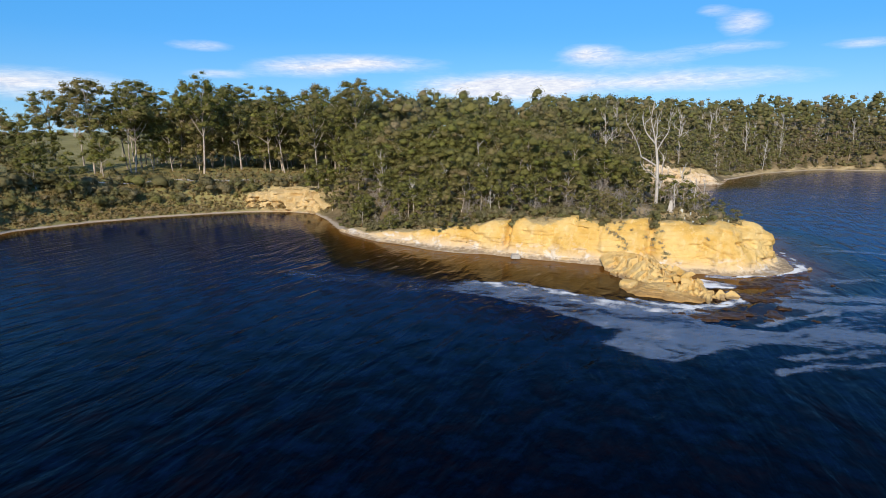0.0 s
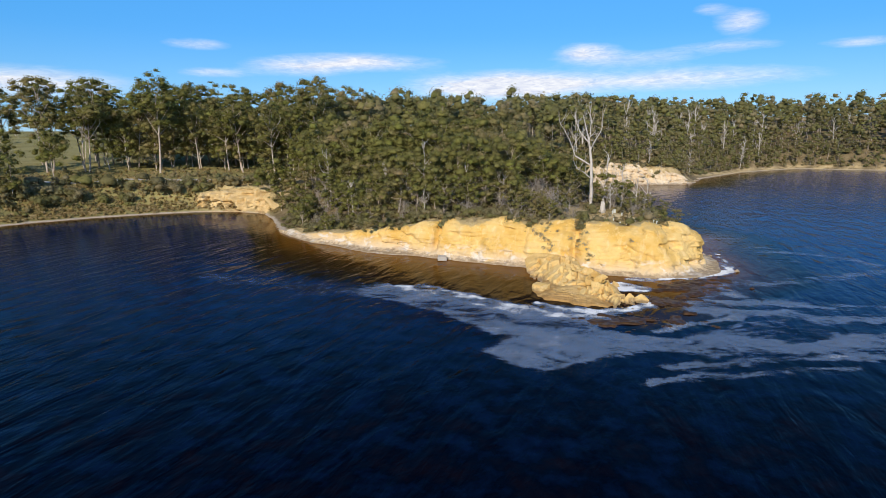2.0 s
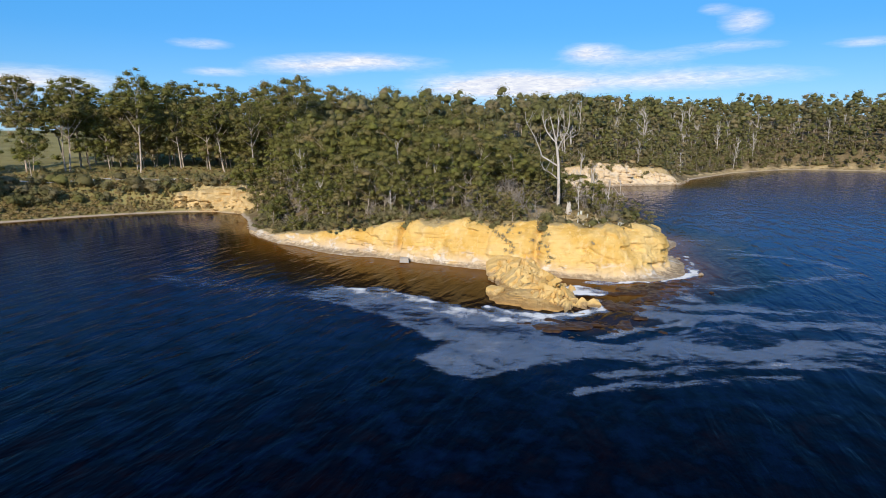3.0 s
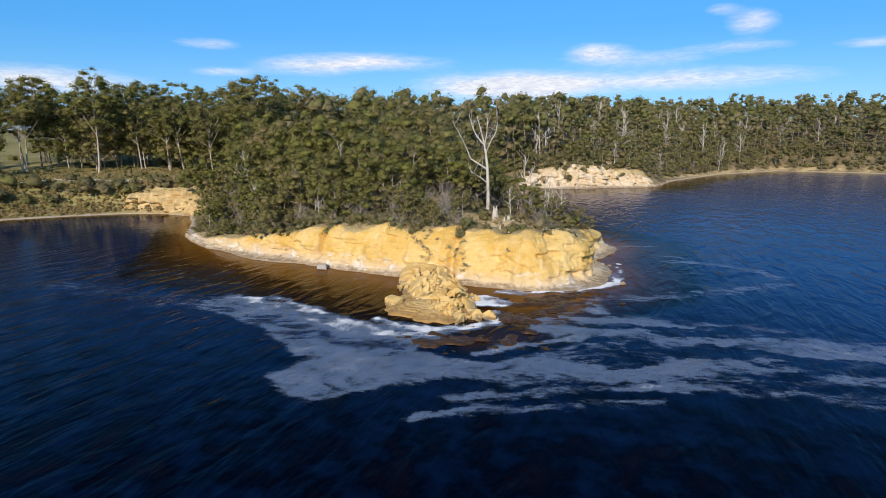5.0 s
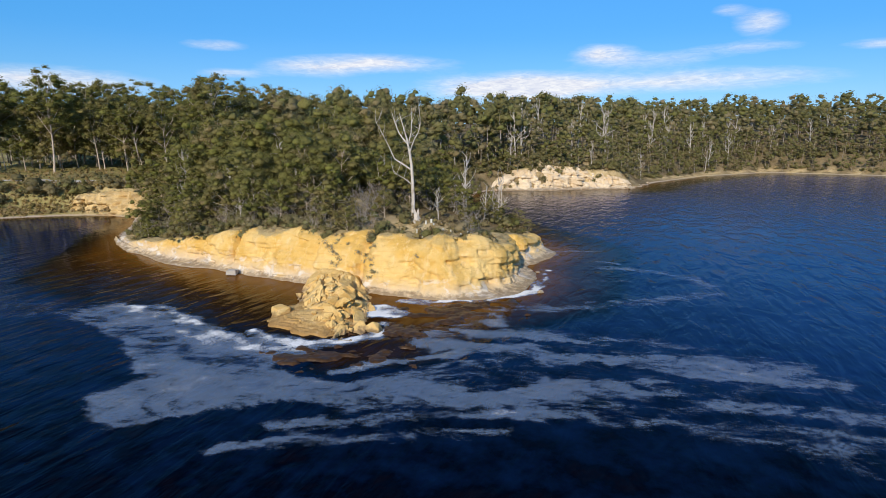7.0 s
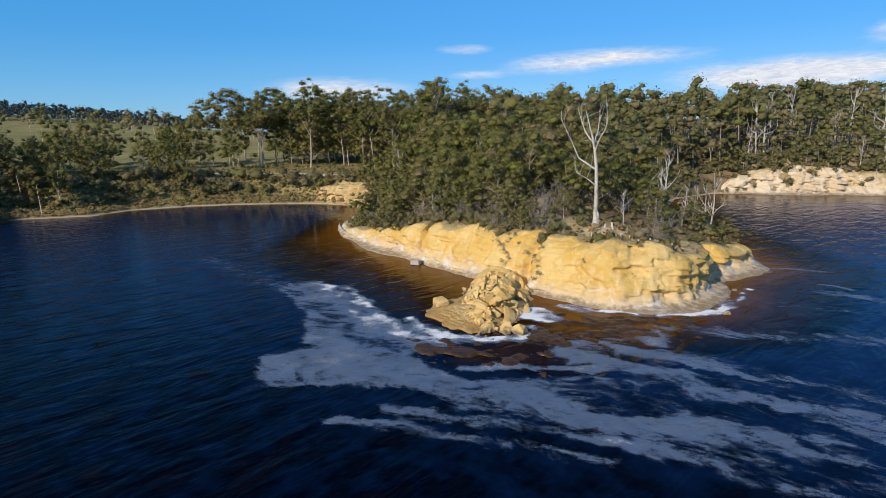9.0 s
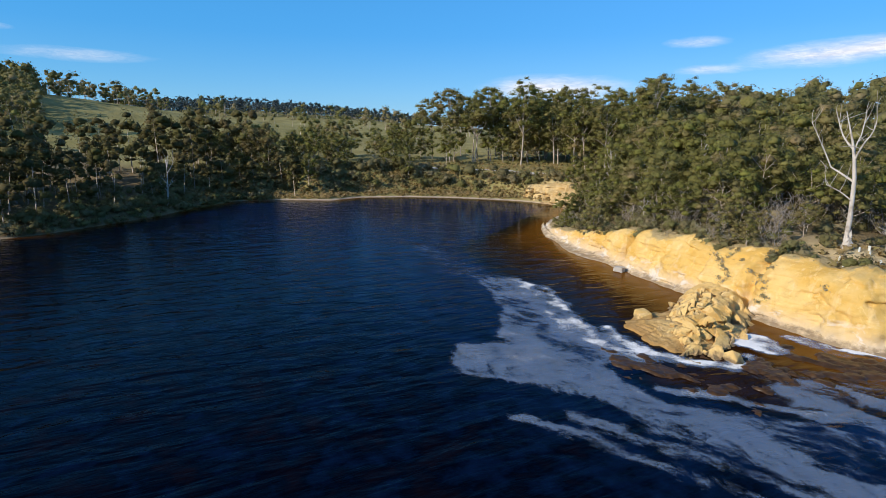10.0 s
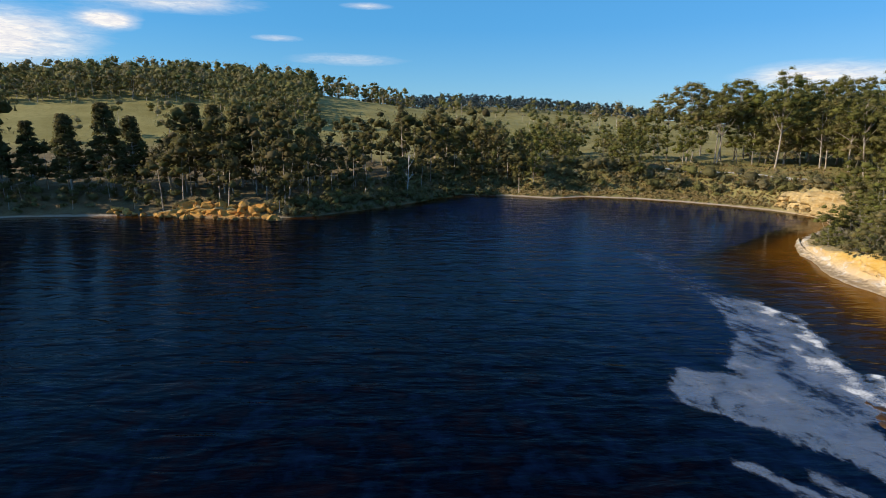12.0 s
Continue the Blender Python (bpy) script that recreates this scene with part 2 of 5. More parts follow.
def ground_material():
    m, n = material("hill_ground")
    pos = place(n)
    z = n.node("ShaderNodeSeparateXYZ", {0: pos}).outputs[2]
    big, mid, fine = n.noise(pos, 0.06, 4.0), n.noise(pos, 0.5, 5.0, 0.65), n.noise(pos, 4.0, 5.0, 0.7)
    litter = n.mix(n.remap(mid, 0.35, 0.65), (0.13, 0.095, 0.05), (0.24, 0.18, 0.095))
    litter = n.mix(n.remap(fine, 0.5, 0.7), litter, (0.22, 0.17, 0.1))
    field = n.mix(n.remap(big, 0.35, 0.65), (0.23, 0.2, 0.07), (0.33, 0.29, 0.115))
    field = n.mix(n.math("MULTIPLY", n.remap(mid, 0.45, 0.7), 0.5), field, (0.2, 0.17, 0.06))
    col = n.mix(attribute(n, "grass"), litter, field)
    sand = n.mix(n.remap(fine, 0.35, 0.65), (0.38, 0.31, 0.23), (0.5, 0.42, 0.33))
    low = n.math("MULTIPLY", attribute(n, "beach"), n.remap(n.math("ADD", z, n.math("MULTIPLY", n.math("SUBTRACT", mid, 0.5), 0.35)), 0.1, 0.24, 1.0, 0.0))
    col = n.mix(low, col, sand)
    bare = n.mix(n.remap(mid, 0.35, 0.65), (0.5, 0.36, 0.16), (0.64, 0.5, 0.29))
    col = n.mix(n.math("MULTIPLY", attribute(n, "bare"), n.remap(n.noise(pos, 0.35, 5.0, 0.7), 0.34, 0.5)), col, bare)
    finish(n, col, 0.95, n.bump(n.math("ADD", mid, fine), 0.7, 0.25), 0.1)
    return m


GROUND = ground_material()


def water_material():
    """Dark tannin-stained sea: amber over the shallows, sky reflection painted blue into the far water, wind ripples of
    several sizes.
    """
    m, n = material("tannin_sea_water")
    pos = place(n)
    depth_and_sheen = n.math("ADD", attribute(n, "depth_and_sheen"), n.math("MULTIPLY", n.math("SUBTRACT", n.noise(pos, 0.5, 4.0, 0.6), 0.5), 0.7))
    # last stop: the sky's blue reflection painted as body colour
    col = n.ramp(n.math("DIVIDE", depth_and_sheen, 3.0, clamp=True), [(0.0, (0.17, 0.07, 0.009)), (0.16, (0.11, 0.04, 0.004)), (0.38, (0.026, 0.0095, 0.002)), (0.7, (0.0002, 0.0009, 0.004)), (1.0, (0.006, 0.033, 0.125))])
    swell = n.noise(n.stretch(pos, (0.6, 0.2, 1), (0, 0, radians(19))), 1.0, 2.0, 0.5, 0.7)
    chop = n.noise(n.stretch(pos, (1.5, 0.36, 1), (0, 0, radians(14))), 1.0, 3.0, 0.55, 0.4)
    ripple = n.noise(n.stretch(pos, (4.0, 1.6, 1), (0, 0, radians(28))), 1.0, 3.0, 0.6, 0.3)
    gust = n.remap(n.noise(pos, 0.035, 3.0), 0.35, 0.65, 0.5, 1.0)
    calm = attribute(n, "calm")
    h = n.math("ADD", n.math("MULTIPLY", swell, 1.05), n.math("MULTIPLY", n.math("ADD", n.math("MULTIPLY", chop, 0.5), n.math("MULTIPLY", ripple, 0.13)), gust))
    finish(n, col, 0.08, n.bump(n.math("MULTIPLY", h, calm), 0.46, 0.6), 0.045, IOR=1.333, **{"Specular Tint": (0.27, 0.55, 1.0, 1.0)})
    return m


WATER = water_material()


def foam_material():
    """Drifting froth: swirled sheets that break into grains at their edges, white where it is thick."""
    m, n = material("sea_foam")
    pos = place(n)
    thick = attribute(n, "foam")
    swirl = n.noise(n.stretch(pos, (0.55, 0.95, 1), (0, 0, radians(8))), 0.55, 5.0, 0.62, 2.4)
    lace = n.noise(n.stretch(pos, (0.5, 1.1, 1), (0, 0, radians(6))), 1.9, 4.0, 0.6, 2.0)
    bubble = n.node("ShaderNodeTexVoronoi", {"Vector": pos, "Scale": 7.0}).outputs["Distance"]
    grain = n.math("ADD", n.math("MULTIPLY", n.noise(pos, 10.0, 4.0, 0.78), 0.55), n.math("MULTIPLY", n.math("SUBTRACT", 0.82, bubble), 0.5))
    cover = n.math("ADD", n.math("MULTIPLY", thick, 1.15), n.math("MULTIPLY", n.math("SUBTRACT", swirl, 0.5), 2.3))
    cover = n.math("ADD", cover, n.math("MULTIPLY", n.math("SUBTRACT", lace, 0.5), 1.3))
    sheet = n.remap(n.math("ADD", cover, n.math("MULTIPLY", n.math("SUBTRACT", grain, 0.5), 1.35)), 0.4, 0.5)
    veil = n.remap(cover, 0.1, 0.7, 0.0, 0.1)
    body = n.math("ADD", n.remap(cover, 0.4, 1.4, 0.1, 0.22), n.remap(n.math("ADD", thick, n.math("MULTIPLY", n.math("SUBTRACT", grain, 0.5), 1.2)), 0.95, 1.7, 0.0, 0.66))
    alpha = n.math("ADD", n.math("MULTIPLY", sheet, body), veil, clamp=True)
    tone = n.mix(n.remap(thick, 0.8, 1.5), (0.38, 0.51, 0.72), (0.82, 0.82, 0.81))
    d = n.node("ShaderNodeBsdfDiffuse", {"Color": tone, "Normal": n.bump(grain, 0.5, 0.1)})
    t = n.node("ShaderNodeBsdfTransparent")
    mix = n.node("ShaderNodeMixShader", {0: alpha, 1: t.outputs[0], 2: d.outputs[0]})
    n.t.links.new(mix.outputs[0], n.node("ShaderNodeOutputMaterial").inputs[0])
    return m


FOAM = foam_material()


def plain(name, a, b, scale, rough=0.8):
    m, n = material(name)
    pos = place(n)
    k = n.noise(pos, scale, 5.0, 0.65)
    finish(n, n.mix(n.remap(k, 0.3, 0.7), a, b), rough, n.bump(k, 0.5, 0.05), 0.25)
    return m


CONCRETE = plain("weathered_concrete", (0.34, 0.31, 0.27), (0.46, 0.42, 0.37), 3.0)
GRAVEL = plain("pale_gravel", (0.46, 0.42, 0.36), (0.62, 0.58, 0.52), 2.0, 0.95)
GUARD = plain("white_plastic", (0.5, 0.5, 0.45), (0.64, 0.64, 0.58), 3.0, 0.5)
REEF = plain("weedy_reef_rock", (0.022, 0.013, 0.007), (0.075, 0.038, 0.015), 1.6, 0.4)

# ---- mesh helpers ----


def mesh_of(name, verts, faces, mats, smooth=False, slots=None, normals=None):
    """A mesh from vertex and face arrays; faces all with the same number of corners, or a list."""
    me = bpy.data.meshes.new(name)
    if isinstance(faces, np.ndarray):
        k = faces.shape[1]
        me.vertices.add(len(verts))
        me.vertices.foreach_set("co", np.asarray(verts, np.float32).ravel())
        me.loops.add(faces.size)
        me.loops.foreach_set("vertex_index", faces.astype(np.int32).ravel())
        me.polygons.add(len(faces))
        me.polygons.foreach_set("loop_start", np.arange(0, faces.size, k, dtype=np.int32))
        me.update(calc_edges=True)
    else:
        me.from_pydata([tuple(v) for v in verts], [], faces)
    for m in mats:
        me.materials.append(m)
    me.polygons.foreach_set("use_smooth", np.full(len(me.polygons), smooth))
    if slots is not None:
        me.polygons.foreach_set("material_index", np.asarray(slots, np.int32))
    me.validate()
    me.update()
    if normals is not None:
        me.polygons.foreach_set("use_smooth", np.ones(len(me.polygons), bool))
        me.normals_split_custom_set_from_vertices(np.asarray(normals, np.float32))
    return me


def part(name, mesh, parent, label=""):
    ob = new(name, mesh)
    ob.parent = parent
    return tagged(ob, label)


def float_attribute(me, name, values):
    me.attributes.new(name, "FLOAT", "POINT").data.foreach_set("value", np.asarray(values, np.float32))


def hash2(i, j, seed):
    h = np.sin(i * 127.1 + j * 311.7 + seed * 74.7) * 43758.5453
    return h - np.floor(h)


def vnoise(x, y, seed=0):
    """Smooth value noise, -1 to 1."""
    x, y = np.asarray(x, float), np.asarray(y, float)
    i, j = np.floor(x), np.floor(y)
    u, v = x - i, y - j
    u, v = u * u * (3 - 2 * u), v * v * (3 - 2 * v)
    a, b = hash2(i, j, seed), hash2(i + 1, j, seed)
    c, d = hash2(i, j + 1, seed), hash2(i + 1, j + 1, seed)
    return 2 * ((a * (1 - u) + b * u) * (1 - v) + (c * (1 - u) + d * u) * v) - 1


def fbm(x, y, seed=0, octaves=4):
    return sum(vnoise(x * 2 ** k, y * 2 ** k, seed + k) / 2 ** k for k in range(octaves))


def smooth(t):
    t = np.clip(t, 0, 1)
    return t * t * (3 - 2 * t)


def grid_faces(nu, nv):
    i, j = np.meshgrid(np.arange(nu - 1), np.arange(nv - 1), indexing="ij")
    a = (i * nv + j).ravel()
    return np.stack([a, a + nv, a + nv + 1, a + 1], 1)


# ---- the coast's plan ----
# each stretch: points along the water's edge, land on the left hand side of the way seen from above turned about;
# bank: (start, width, height) of the first rise, then (width, height) of the second, then inland slope and its limit
STRETCHES = [
    ([(-90, -420), (-76, -130), (-71, -60), (-68.6, -32)], (0, 1.4, 1.3), (6, 1.0), 0.05, 8),
    ([(-67.6, -23), (-66, -15), (-63, -2.5), (-57, 8), (-55.2, 15)], (0, 4.0, 1.0), (6, 1.2), 0.05, 8),
    ([(-56.2, 20), (-59.5, 27), (-65, 37)], (0, 1.4, 1.3), (6, 1.0), 0.05, 8),
    ([(-72, 46), (-77, 55), (-73, 64), (-66, 71), (-67, 79), (-61, 88), (-54.4, 93.8), (-47, 98.4)], (0, 3.0, 0.6), (9, 4.4), 0.05, 6),
    ([(-40, 101.8), (-33, 102.6), (-26.6, 100), (-22.5, 93)], (0, 1.6, 0.5), (6, 4.0), 0.06, 9),
    ([(-19, 84), (-16, 79.5), (-10.6, 74.1)], (0.6, 2.5, 0.5), (6, 2.0), 0.05, 16),
    ([(-4.5, 70), (0.5, 67.5)], (0.8, 1.6, 1.7), (6, 1.6), 0.05, 16),
    ([(3.5, 66.2), (7.5, 64.2), (13.5, 62), (17.3, 60), (21, 58.6), (25.2, 57.6), (28.4, 56), (31.9, 56.6), (35.7, 59.4), (37.3, 63.6)], (1.0, 2.6, 4.3), (8, 0.9), 0.045, 16),
    ([(37.8, 67), (37.4, 69.3), (38.8, 71.8), (40.4, 75), (41.3, 77.5), (39.5, 82), (36.4, 88), (31, 98), (26.5, 115), (27, 138), (33, 150)], (0.5, 3.0, 2.6), (8, 1.6), 0.05, 16),
    ([(34, 152), (38.6, 154.2), (49.6, 155.5), (60.5, 160), (71, 160.5), (75, 166)], (1.0, 3.4, 4.6), (8, 1.6), 0.2, 22),
    ([(83, 181), (110, 212), (142, 234), (170, 221), (230, 200), (400, 175), (1000, 150)], (0, 4.0, 1.0), (8, 2.6), 0.3, 25),
]
SHORE = np.array([p for s in STRETCHES for p in s[0]], float)
SHAPE = np.array([(*b1, *b2, sl, lim) for pts, b1, b2, sl, lim in STRETCHES for _ in pts], float)
RING = np.vstack([SHORE, [(1000, 1600), (-1600, 1600), (-1600, -420)]])


def inside(x, y, ring):
    hit = np.zeros(x.shape, bool)
    for (x0, y0), (x1, y1) in zip(ring, np.roll(ring, -1, axis=0)):
        if y0 != y1:
            hit ^= ((y0 > y) != (y1 > y)) & (x < (x1 - x0) * (y - y0) / (y1 - y0) + x0)
    return hit


def segment_distance(x, y, a, b):
    ab = b - a
    t = np.clip(((x - a[0]) * ab[0] + (y - a[1]) * ab[1]) / (ab @ ab), 0, 1)
    return np.hypot(x - a[0] - t * ab[0], y - a[1] - t * ab[1]), t


def coast(x, y):
    """Signed distance to the water's edge (inland positive), and the blended shape of the bank."""
    d = np.stack([segment_distance(x, y, a, b)[0] for a, b in zip(SHORE[:-1], SHORE[1:])])
    t = np.stack([segment_distance(x, y, a, b)[1] for a, b in zip(SHORE[:-1], SHORE[1:])])
    low = d.min(0)
    wt = np.exp(-(d - low) / (1.0 + 0.25 * low))
    wt /= wt.sum(0)
    shape = [(wt * (SHAPE[:-1, k, None] * (1 - t) + SHAPE[1:, k, None] * t)).sum(0) for k in range(SHAPE.shape[1])]
    return np.where(inside(x, y, RING), low, -low), shape


def bell(x, y, cx, cy, sx, sy, h, turn=0.0):
    c, s = math.cos(turn), math.sin(turn)
    u, v = (x - cx) * c + (y - cy) * s, -(x - cx) * s + (y - cy) * c
    return h * np.exp(-0.5 * ((u / sx) ** 2 + (v / sy) ** 2))


def ground(x, y):
    """Height of the land and the sea bed, with the distance from the water's edge."""
    x, y = np.atleast_1d(np.asarray(x, float)), np.atleast_1d(np.asarray(y, float))
    d, (s0, w1, h1, w2, h2, slope, lim) = coast(x, y)
    land = h1 * smooth((d - s0) / w1) + h2 * smooth((d - s0 - w1) / w2)
    inland = np.maximum(d - s0 - w1, 0)
    land = land + lim * (1 - np.exp(-inland * slope / lim))
    land = land + 0.35 * fbm(x * 0.11, y * 0.11, 5) * smooth((d - 5) / 8) + 0.1 * fbm(x * 0.5, y * 0.5, 9) * smooth((d - 1) / 3)
    land = land + bell(x, y, -365, -30, 95, 130, 28) * smooth((d - 60) / 120)
    land = land + bell(x, y, -950, 400, 150, 240, 34)
    sea = -0.12 - 0.155 * np.maximum(-d - 0.5, 0)
    ragged = 1 + 0.7 * fbm(x * 0.5, y * 0.5, 17)
    sea = sea + ragged * (bell(x, y, 30.5, 52.4, 3.0, 1.8, 0.4, 0.4) + bell(x, y, 24, 42.4, 2.8, 1.3, 0.75, 0.2))
    sea = np.clip(sea, -7, -0.05)
    return np.where(d > 0, land + 0.02, sea), d


def height(x, y):
    return float(ground(x, y)[0][0])


def lines(*spans):
    return np.unique(np.concatenate([np.arange(a, b + 1e-6, s) for a, b, s in spans]))


GX = lines((-1600, -400, 60), (-380, -140, 10), (-136, -84, 3), (-82, 46, 0.75), (49, 180, 4), (190, 400, 15), (450, 1000, 60))
GY = lines((-420, -60, 24), (-52, -14, 3), (-12, 44, 1.25), (45, 165, 0.75), (168, 260, 4), (270, 420, 15), (480, 1600, 80))
gx, gy = np.meshgrid(GX, GY, indexing="ij")
gx, gy = gx.ravel(), gy.ravel()
gz, gd = ground(gx, gy)
faces = grid_faces(len(GX), len(GY))


def meadow(x, y):
    """Where the land is open pasture rather than forest floor."""
    hill = smooth((-150 - x) / 40) * smooth((x + 900) / 200)
    grove = smooth((-38 - x) / 25) * smooth((y - 108) / 8)
    bank = smooth((-22 - x) / 6) * smooth((y - 38) / 8)
    return np.clip(np.maximum(hill, np.maximum(grove, bank) * 0.85), 0, 1)


TRACK = np.array([(-72, 100), (-62, 106.5), (-52, 110), (-44, 112.5), (-34, 114), (-24, 113)], float)


def on_scarp(x, y):
    """On or in front of the bare scarp behind the beach."""
    return -37.5 < x < -24 and y < 108.5


def off_track(x, y):
    """Distance from the middle of the gravel track."""
    return np.min([segment_distance(x, y, p, q)[0] for p, q in zip(TRACK[:-1], TRACK[1:])], axis=0)


def build_ground():
    me = mesh_of("ground", np.stack([gx, gy, gz], 1), faces, [GROUND], True)
    float_attribute(me, "grass", meadow(gx, gy))
    scar = bell(gx, gy, -31, 106, 6, 4, 1.3) + bell(gx, gy, 55, 164, 16, 4, 1.0) + bell(gx, gy, 31, 65, 6, 4.5, 1.5)
    far_bank = smooth((gx - 78) / 10) * smooth((gd - 0.2) / 1.0) * smooth((4.5 - gd) / 2)
    wooded_edge = smooth((-52 - gx) / 3) * smooth((gy - 12) / 6) * smooth((60 - gy) / 10)
    float_attribute(me, "beach", 1 - 0.9 * wooded_edge)
    float_attribute(me, "bare", np.clip(scar + far_bank, 0, 1))
    tagged(new("ground", me), "wooded coastal land with leaf litter, dry pasture and sandy edges", "ground", kind="structure")


build_ground()


def build_water():
    wx = lines((-1600, -200, 200), (-180, -90, 10), (-86, 60, 1.0), (70, 400, 10), (500, 2500, 250))
    wy = lines((-2500, -150, 250), (-100, 20, 10), (26, 110, 1.0), (120, 260, 10), (300, 1000, 100))
    x, y = (a.ravel() for a in np.meshgrid(wx, wy, indexing="ij"))
    z, d = ground(x, y)
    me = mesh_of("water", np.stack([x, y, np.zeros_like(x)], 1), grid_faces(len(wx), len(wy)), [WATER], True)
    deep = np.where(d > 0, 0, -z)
    # overstated for x below -12: dark tree reflections put into the colour
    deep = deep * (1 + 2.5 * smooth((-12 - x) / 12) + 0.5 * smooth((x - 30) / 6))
    # clear: blue sky reflection painted by place into far and eastern water
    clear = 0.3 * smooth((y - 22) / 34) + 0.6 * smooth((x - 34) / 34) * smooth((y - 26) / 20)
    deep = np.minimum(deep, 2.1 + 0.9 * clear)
    float_attribute(me, "depth_and_sheen", deep)
    still = np.clip(0.1 + 0.26 * deep, 0, 1) * (1 - 0.82 * smooth((-4 - x) / 12) * smooth((y - 58) / 22))
    float_attribute(me, "calm", still + (0.6 - np.clip(still, 0, 0.6)) * smooth((x - 26) / 6) * smooth((100 - y) / 10))
    tagged(new("water", me), "dark blue rippled sea, tea-coloured over the shallows", "water", kind="structure")


build_water()

# ---- cliffs ----


def resample(pts, step):
    """A rounded way through the points, in even steps."""
    p = np.array(pts, float)
    for _ in range(2):
        q = np.empty((2 * len(p) - 2, 2))
        q[0::2] = 0.75 * p[:-1] + 0.25 * p[1:]
        q[1::2] = 0.25 * p[:-1] + 0.75 * p[1:]
        p = np.vstack([p[:1], q, p[-1:]])
    s = np.concatenate([[0], np.cumsum(np.hypot(*np.diff(p, axis=0).T))])
    at = np.arange(0, s[-1], step)
    return np.stack([np.interp(at, s, p[:, 0]), np.interp(at, s, p[:, 1])], 1), at


def cliff(name, pts, tops, mat, label, step=0.2, rows=64, ledge=1.3, rough=1.0, seed=3, gullies=0.0, leans=(0.24,), broken=(0.0,), notches=()):
    """A weathered cliff along the water's edge: wave-cut ledge, face with strata, clefts and undercuts, rounded lip."""
    way, s = resample(pts, step)
    tangent = np.gradient(way, axis=0)
    tangent /= np.hypot(tangent[:, 0], tangent[:, 1])[:, None]
    inland = np.stack([-tangent[:, 1], tangent[:, 0]], 1)
    reach = int(2.6 / step)
    inland = np.stack([np.convolve(np.pad(k, reach, mode="edge"), np.ones(2 * reach + 1), "valid") for k in inland.T], 1)
    inland /= np.hypot(inland[:, 0], inland[:, 1])[:, None]
    along = np.linspace(0, 1, len(s))
    top, lean, cracked = (np.interp(along, np.linspace(0, 1, len(k)), k) for k in (tops, leans, broken))
    top = top + 0.28 * fbm(s * 0.3, s * 0, seed)
    shelf = ledge * (0.75 + 0.5 * vnoise(s * 0.16, s * 0, seed + 4)) * np.clip(top / 3, 0.2, 1)
    v = np.linspace(0, 1, rows)
    keys = [0.0, 0.08, 0.16, 0.22, 0.36, 0.72, 0.82, 0.92, 1.0]
    V, S = np.meshgrid(v, s)
    T, W, L, C = top[:, None], shelf[:, None], lean[:, None], cracked[:, None]
    out = np.stack([-W - 0.5 + 0 * T, -W + 0 * T, 0 * T - 0.1, 0.1 + 0 * T, 0.3 + 0.12 * L * T, 0.45 + 0.72 * L * T, 0.9 + L * T, 1.9 + L * T, 3.2 + L * T], 2)
    up = np.stack([-0.9 + 0 * T, 0.08 + 0 * T, 0.26 + 0 * T, 0.4 + 0.02 * T, 0.34 * T, 0.87 * T, T, T + 0.12, T - 0.9], 2)
    off, z = np.empty_like(V), np.empty_like(V)
    for i in range(len(s)):
        off[i] = np.interp(v, keys, out[i, 0])
        z[i] = np.interp(v, keys, up[i, 0])
    face = smooth((V - 0.14) / 0.08) * smooth((0.97 - V) / 0.14)
    big = fbm(S * 0.2, z * 0.25, seed + 10, 3)
    cleft = np.clip(1 - np.abs(vnoise(S * 0.3 + 0.15 * z, z * 0.12, seed + 20)) * 7, 0, 1) * (vnoise(S * 0.21, z * 0.35, seed + 27) > 0.1)
    strata = vnoise(S * 0.1, z * 2.2 + 0.15 * S, seed + 30)
    lumps = fbm(S * 0.9, z * 1.2, seed + 40, 5)
    seams = np.clip(1 - np.abs(vnoise(S * 0.1, z * 0.9 + 0.1 * S, seed + 25)) * 9, 0, 1) * (vnoise(S * 0.25, z * 0.5, seed + 26) > 0.15)
    rills = np.abs(vnoise(S * 1.1 + 0.3 * vnoise(S * 0.4, z * 0.5, seed + 36), z * 0.16, seed + 35))
    off = off + gullies * face * np.abs(vnoise(S * 0.55 + 0.2 * z, z * 0.2, seed + 33) + 0.5 * vnoise(S * 1.3, z * 0.5, seed + 34)) * 1.6
    layer = np.floor(z / 0.62 + 0.5 * vnoise(S * 0.12, S * 0, seed + 28))
    block = hash2(layer, np.floor(S / 1.9 + 3 * hash2(layer, layer * 0, 3)), seed) - 0.5
    off = off - rough * face * (0.42 * big + 0.06 * strata + 0.2 * lumps + (0.2 + 0.28 * C) * block - 0.5 * cleft - 0.3 * seams - 0.12 * rills) * np.clip(T / 3, 0.3, 1)
    bite = smooth((vnoise(S * 0.55, z * 1.5 + 0.2 * S, seed + 80) - 0.25) / 0.2) * smooth((z - 0.5) / 0.3) * smooth((0.75 * T - z) / 0.4)
    crack = np.clip(1 - np.abs(vnoise(S * 0.8 + 0.5 * z, z * 0.5, seed + 81)) * 11, 0, 1) * smooth((2.2 - z) / 0.6)
    off = off + face * C * (0.75 * bite + 0.7 * crack)
    for place_at, wide, deep, slant in notches:
        off = off + deep * np.exp(-((S - place_at * s[-1] - slant * z) / wide) ** 2) * face * smooth((z - 0.3) / 0.8)
    off = off + 0.25 * fbm(S * 0.5, V * 3, seed + 50) * (1 - face)
    z = z + 0.07 * fbm(S * 0.8, V * 7, seed + 60) * smooth((V - 0.05) / 0.1)
    z = z - 1.4 * (1 - smooth(S / 3.5)) - 1.4 * (1 - smooth((s[-1] - S) / 3.5))
    x = way[:, 0, None] + inland[:, 0, None] * off
    y = way[:, 1, None] + inland[:, 1, None] * off
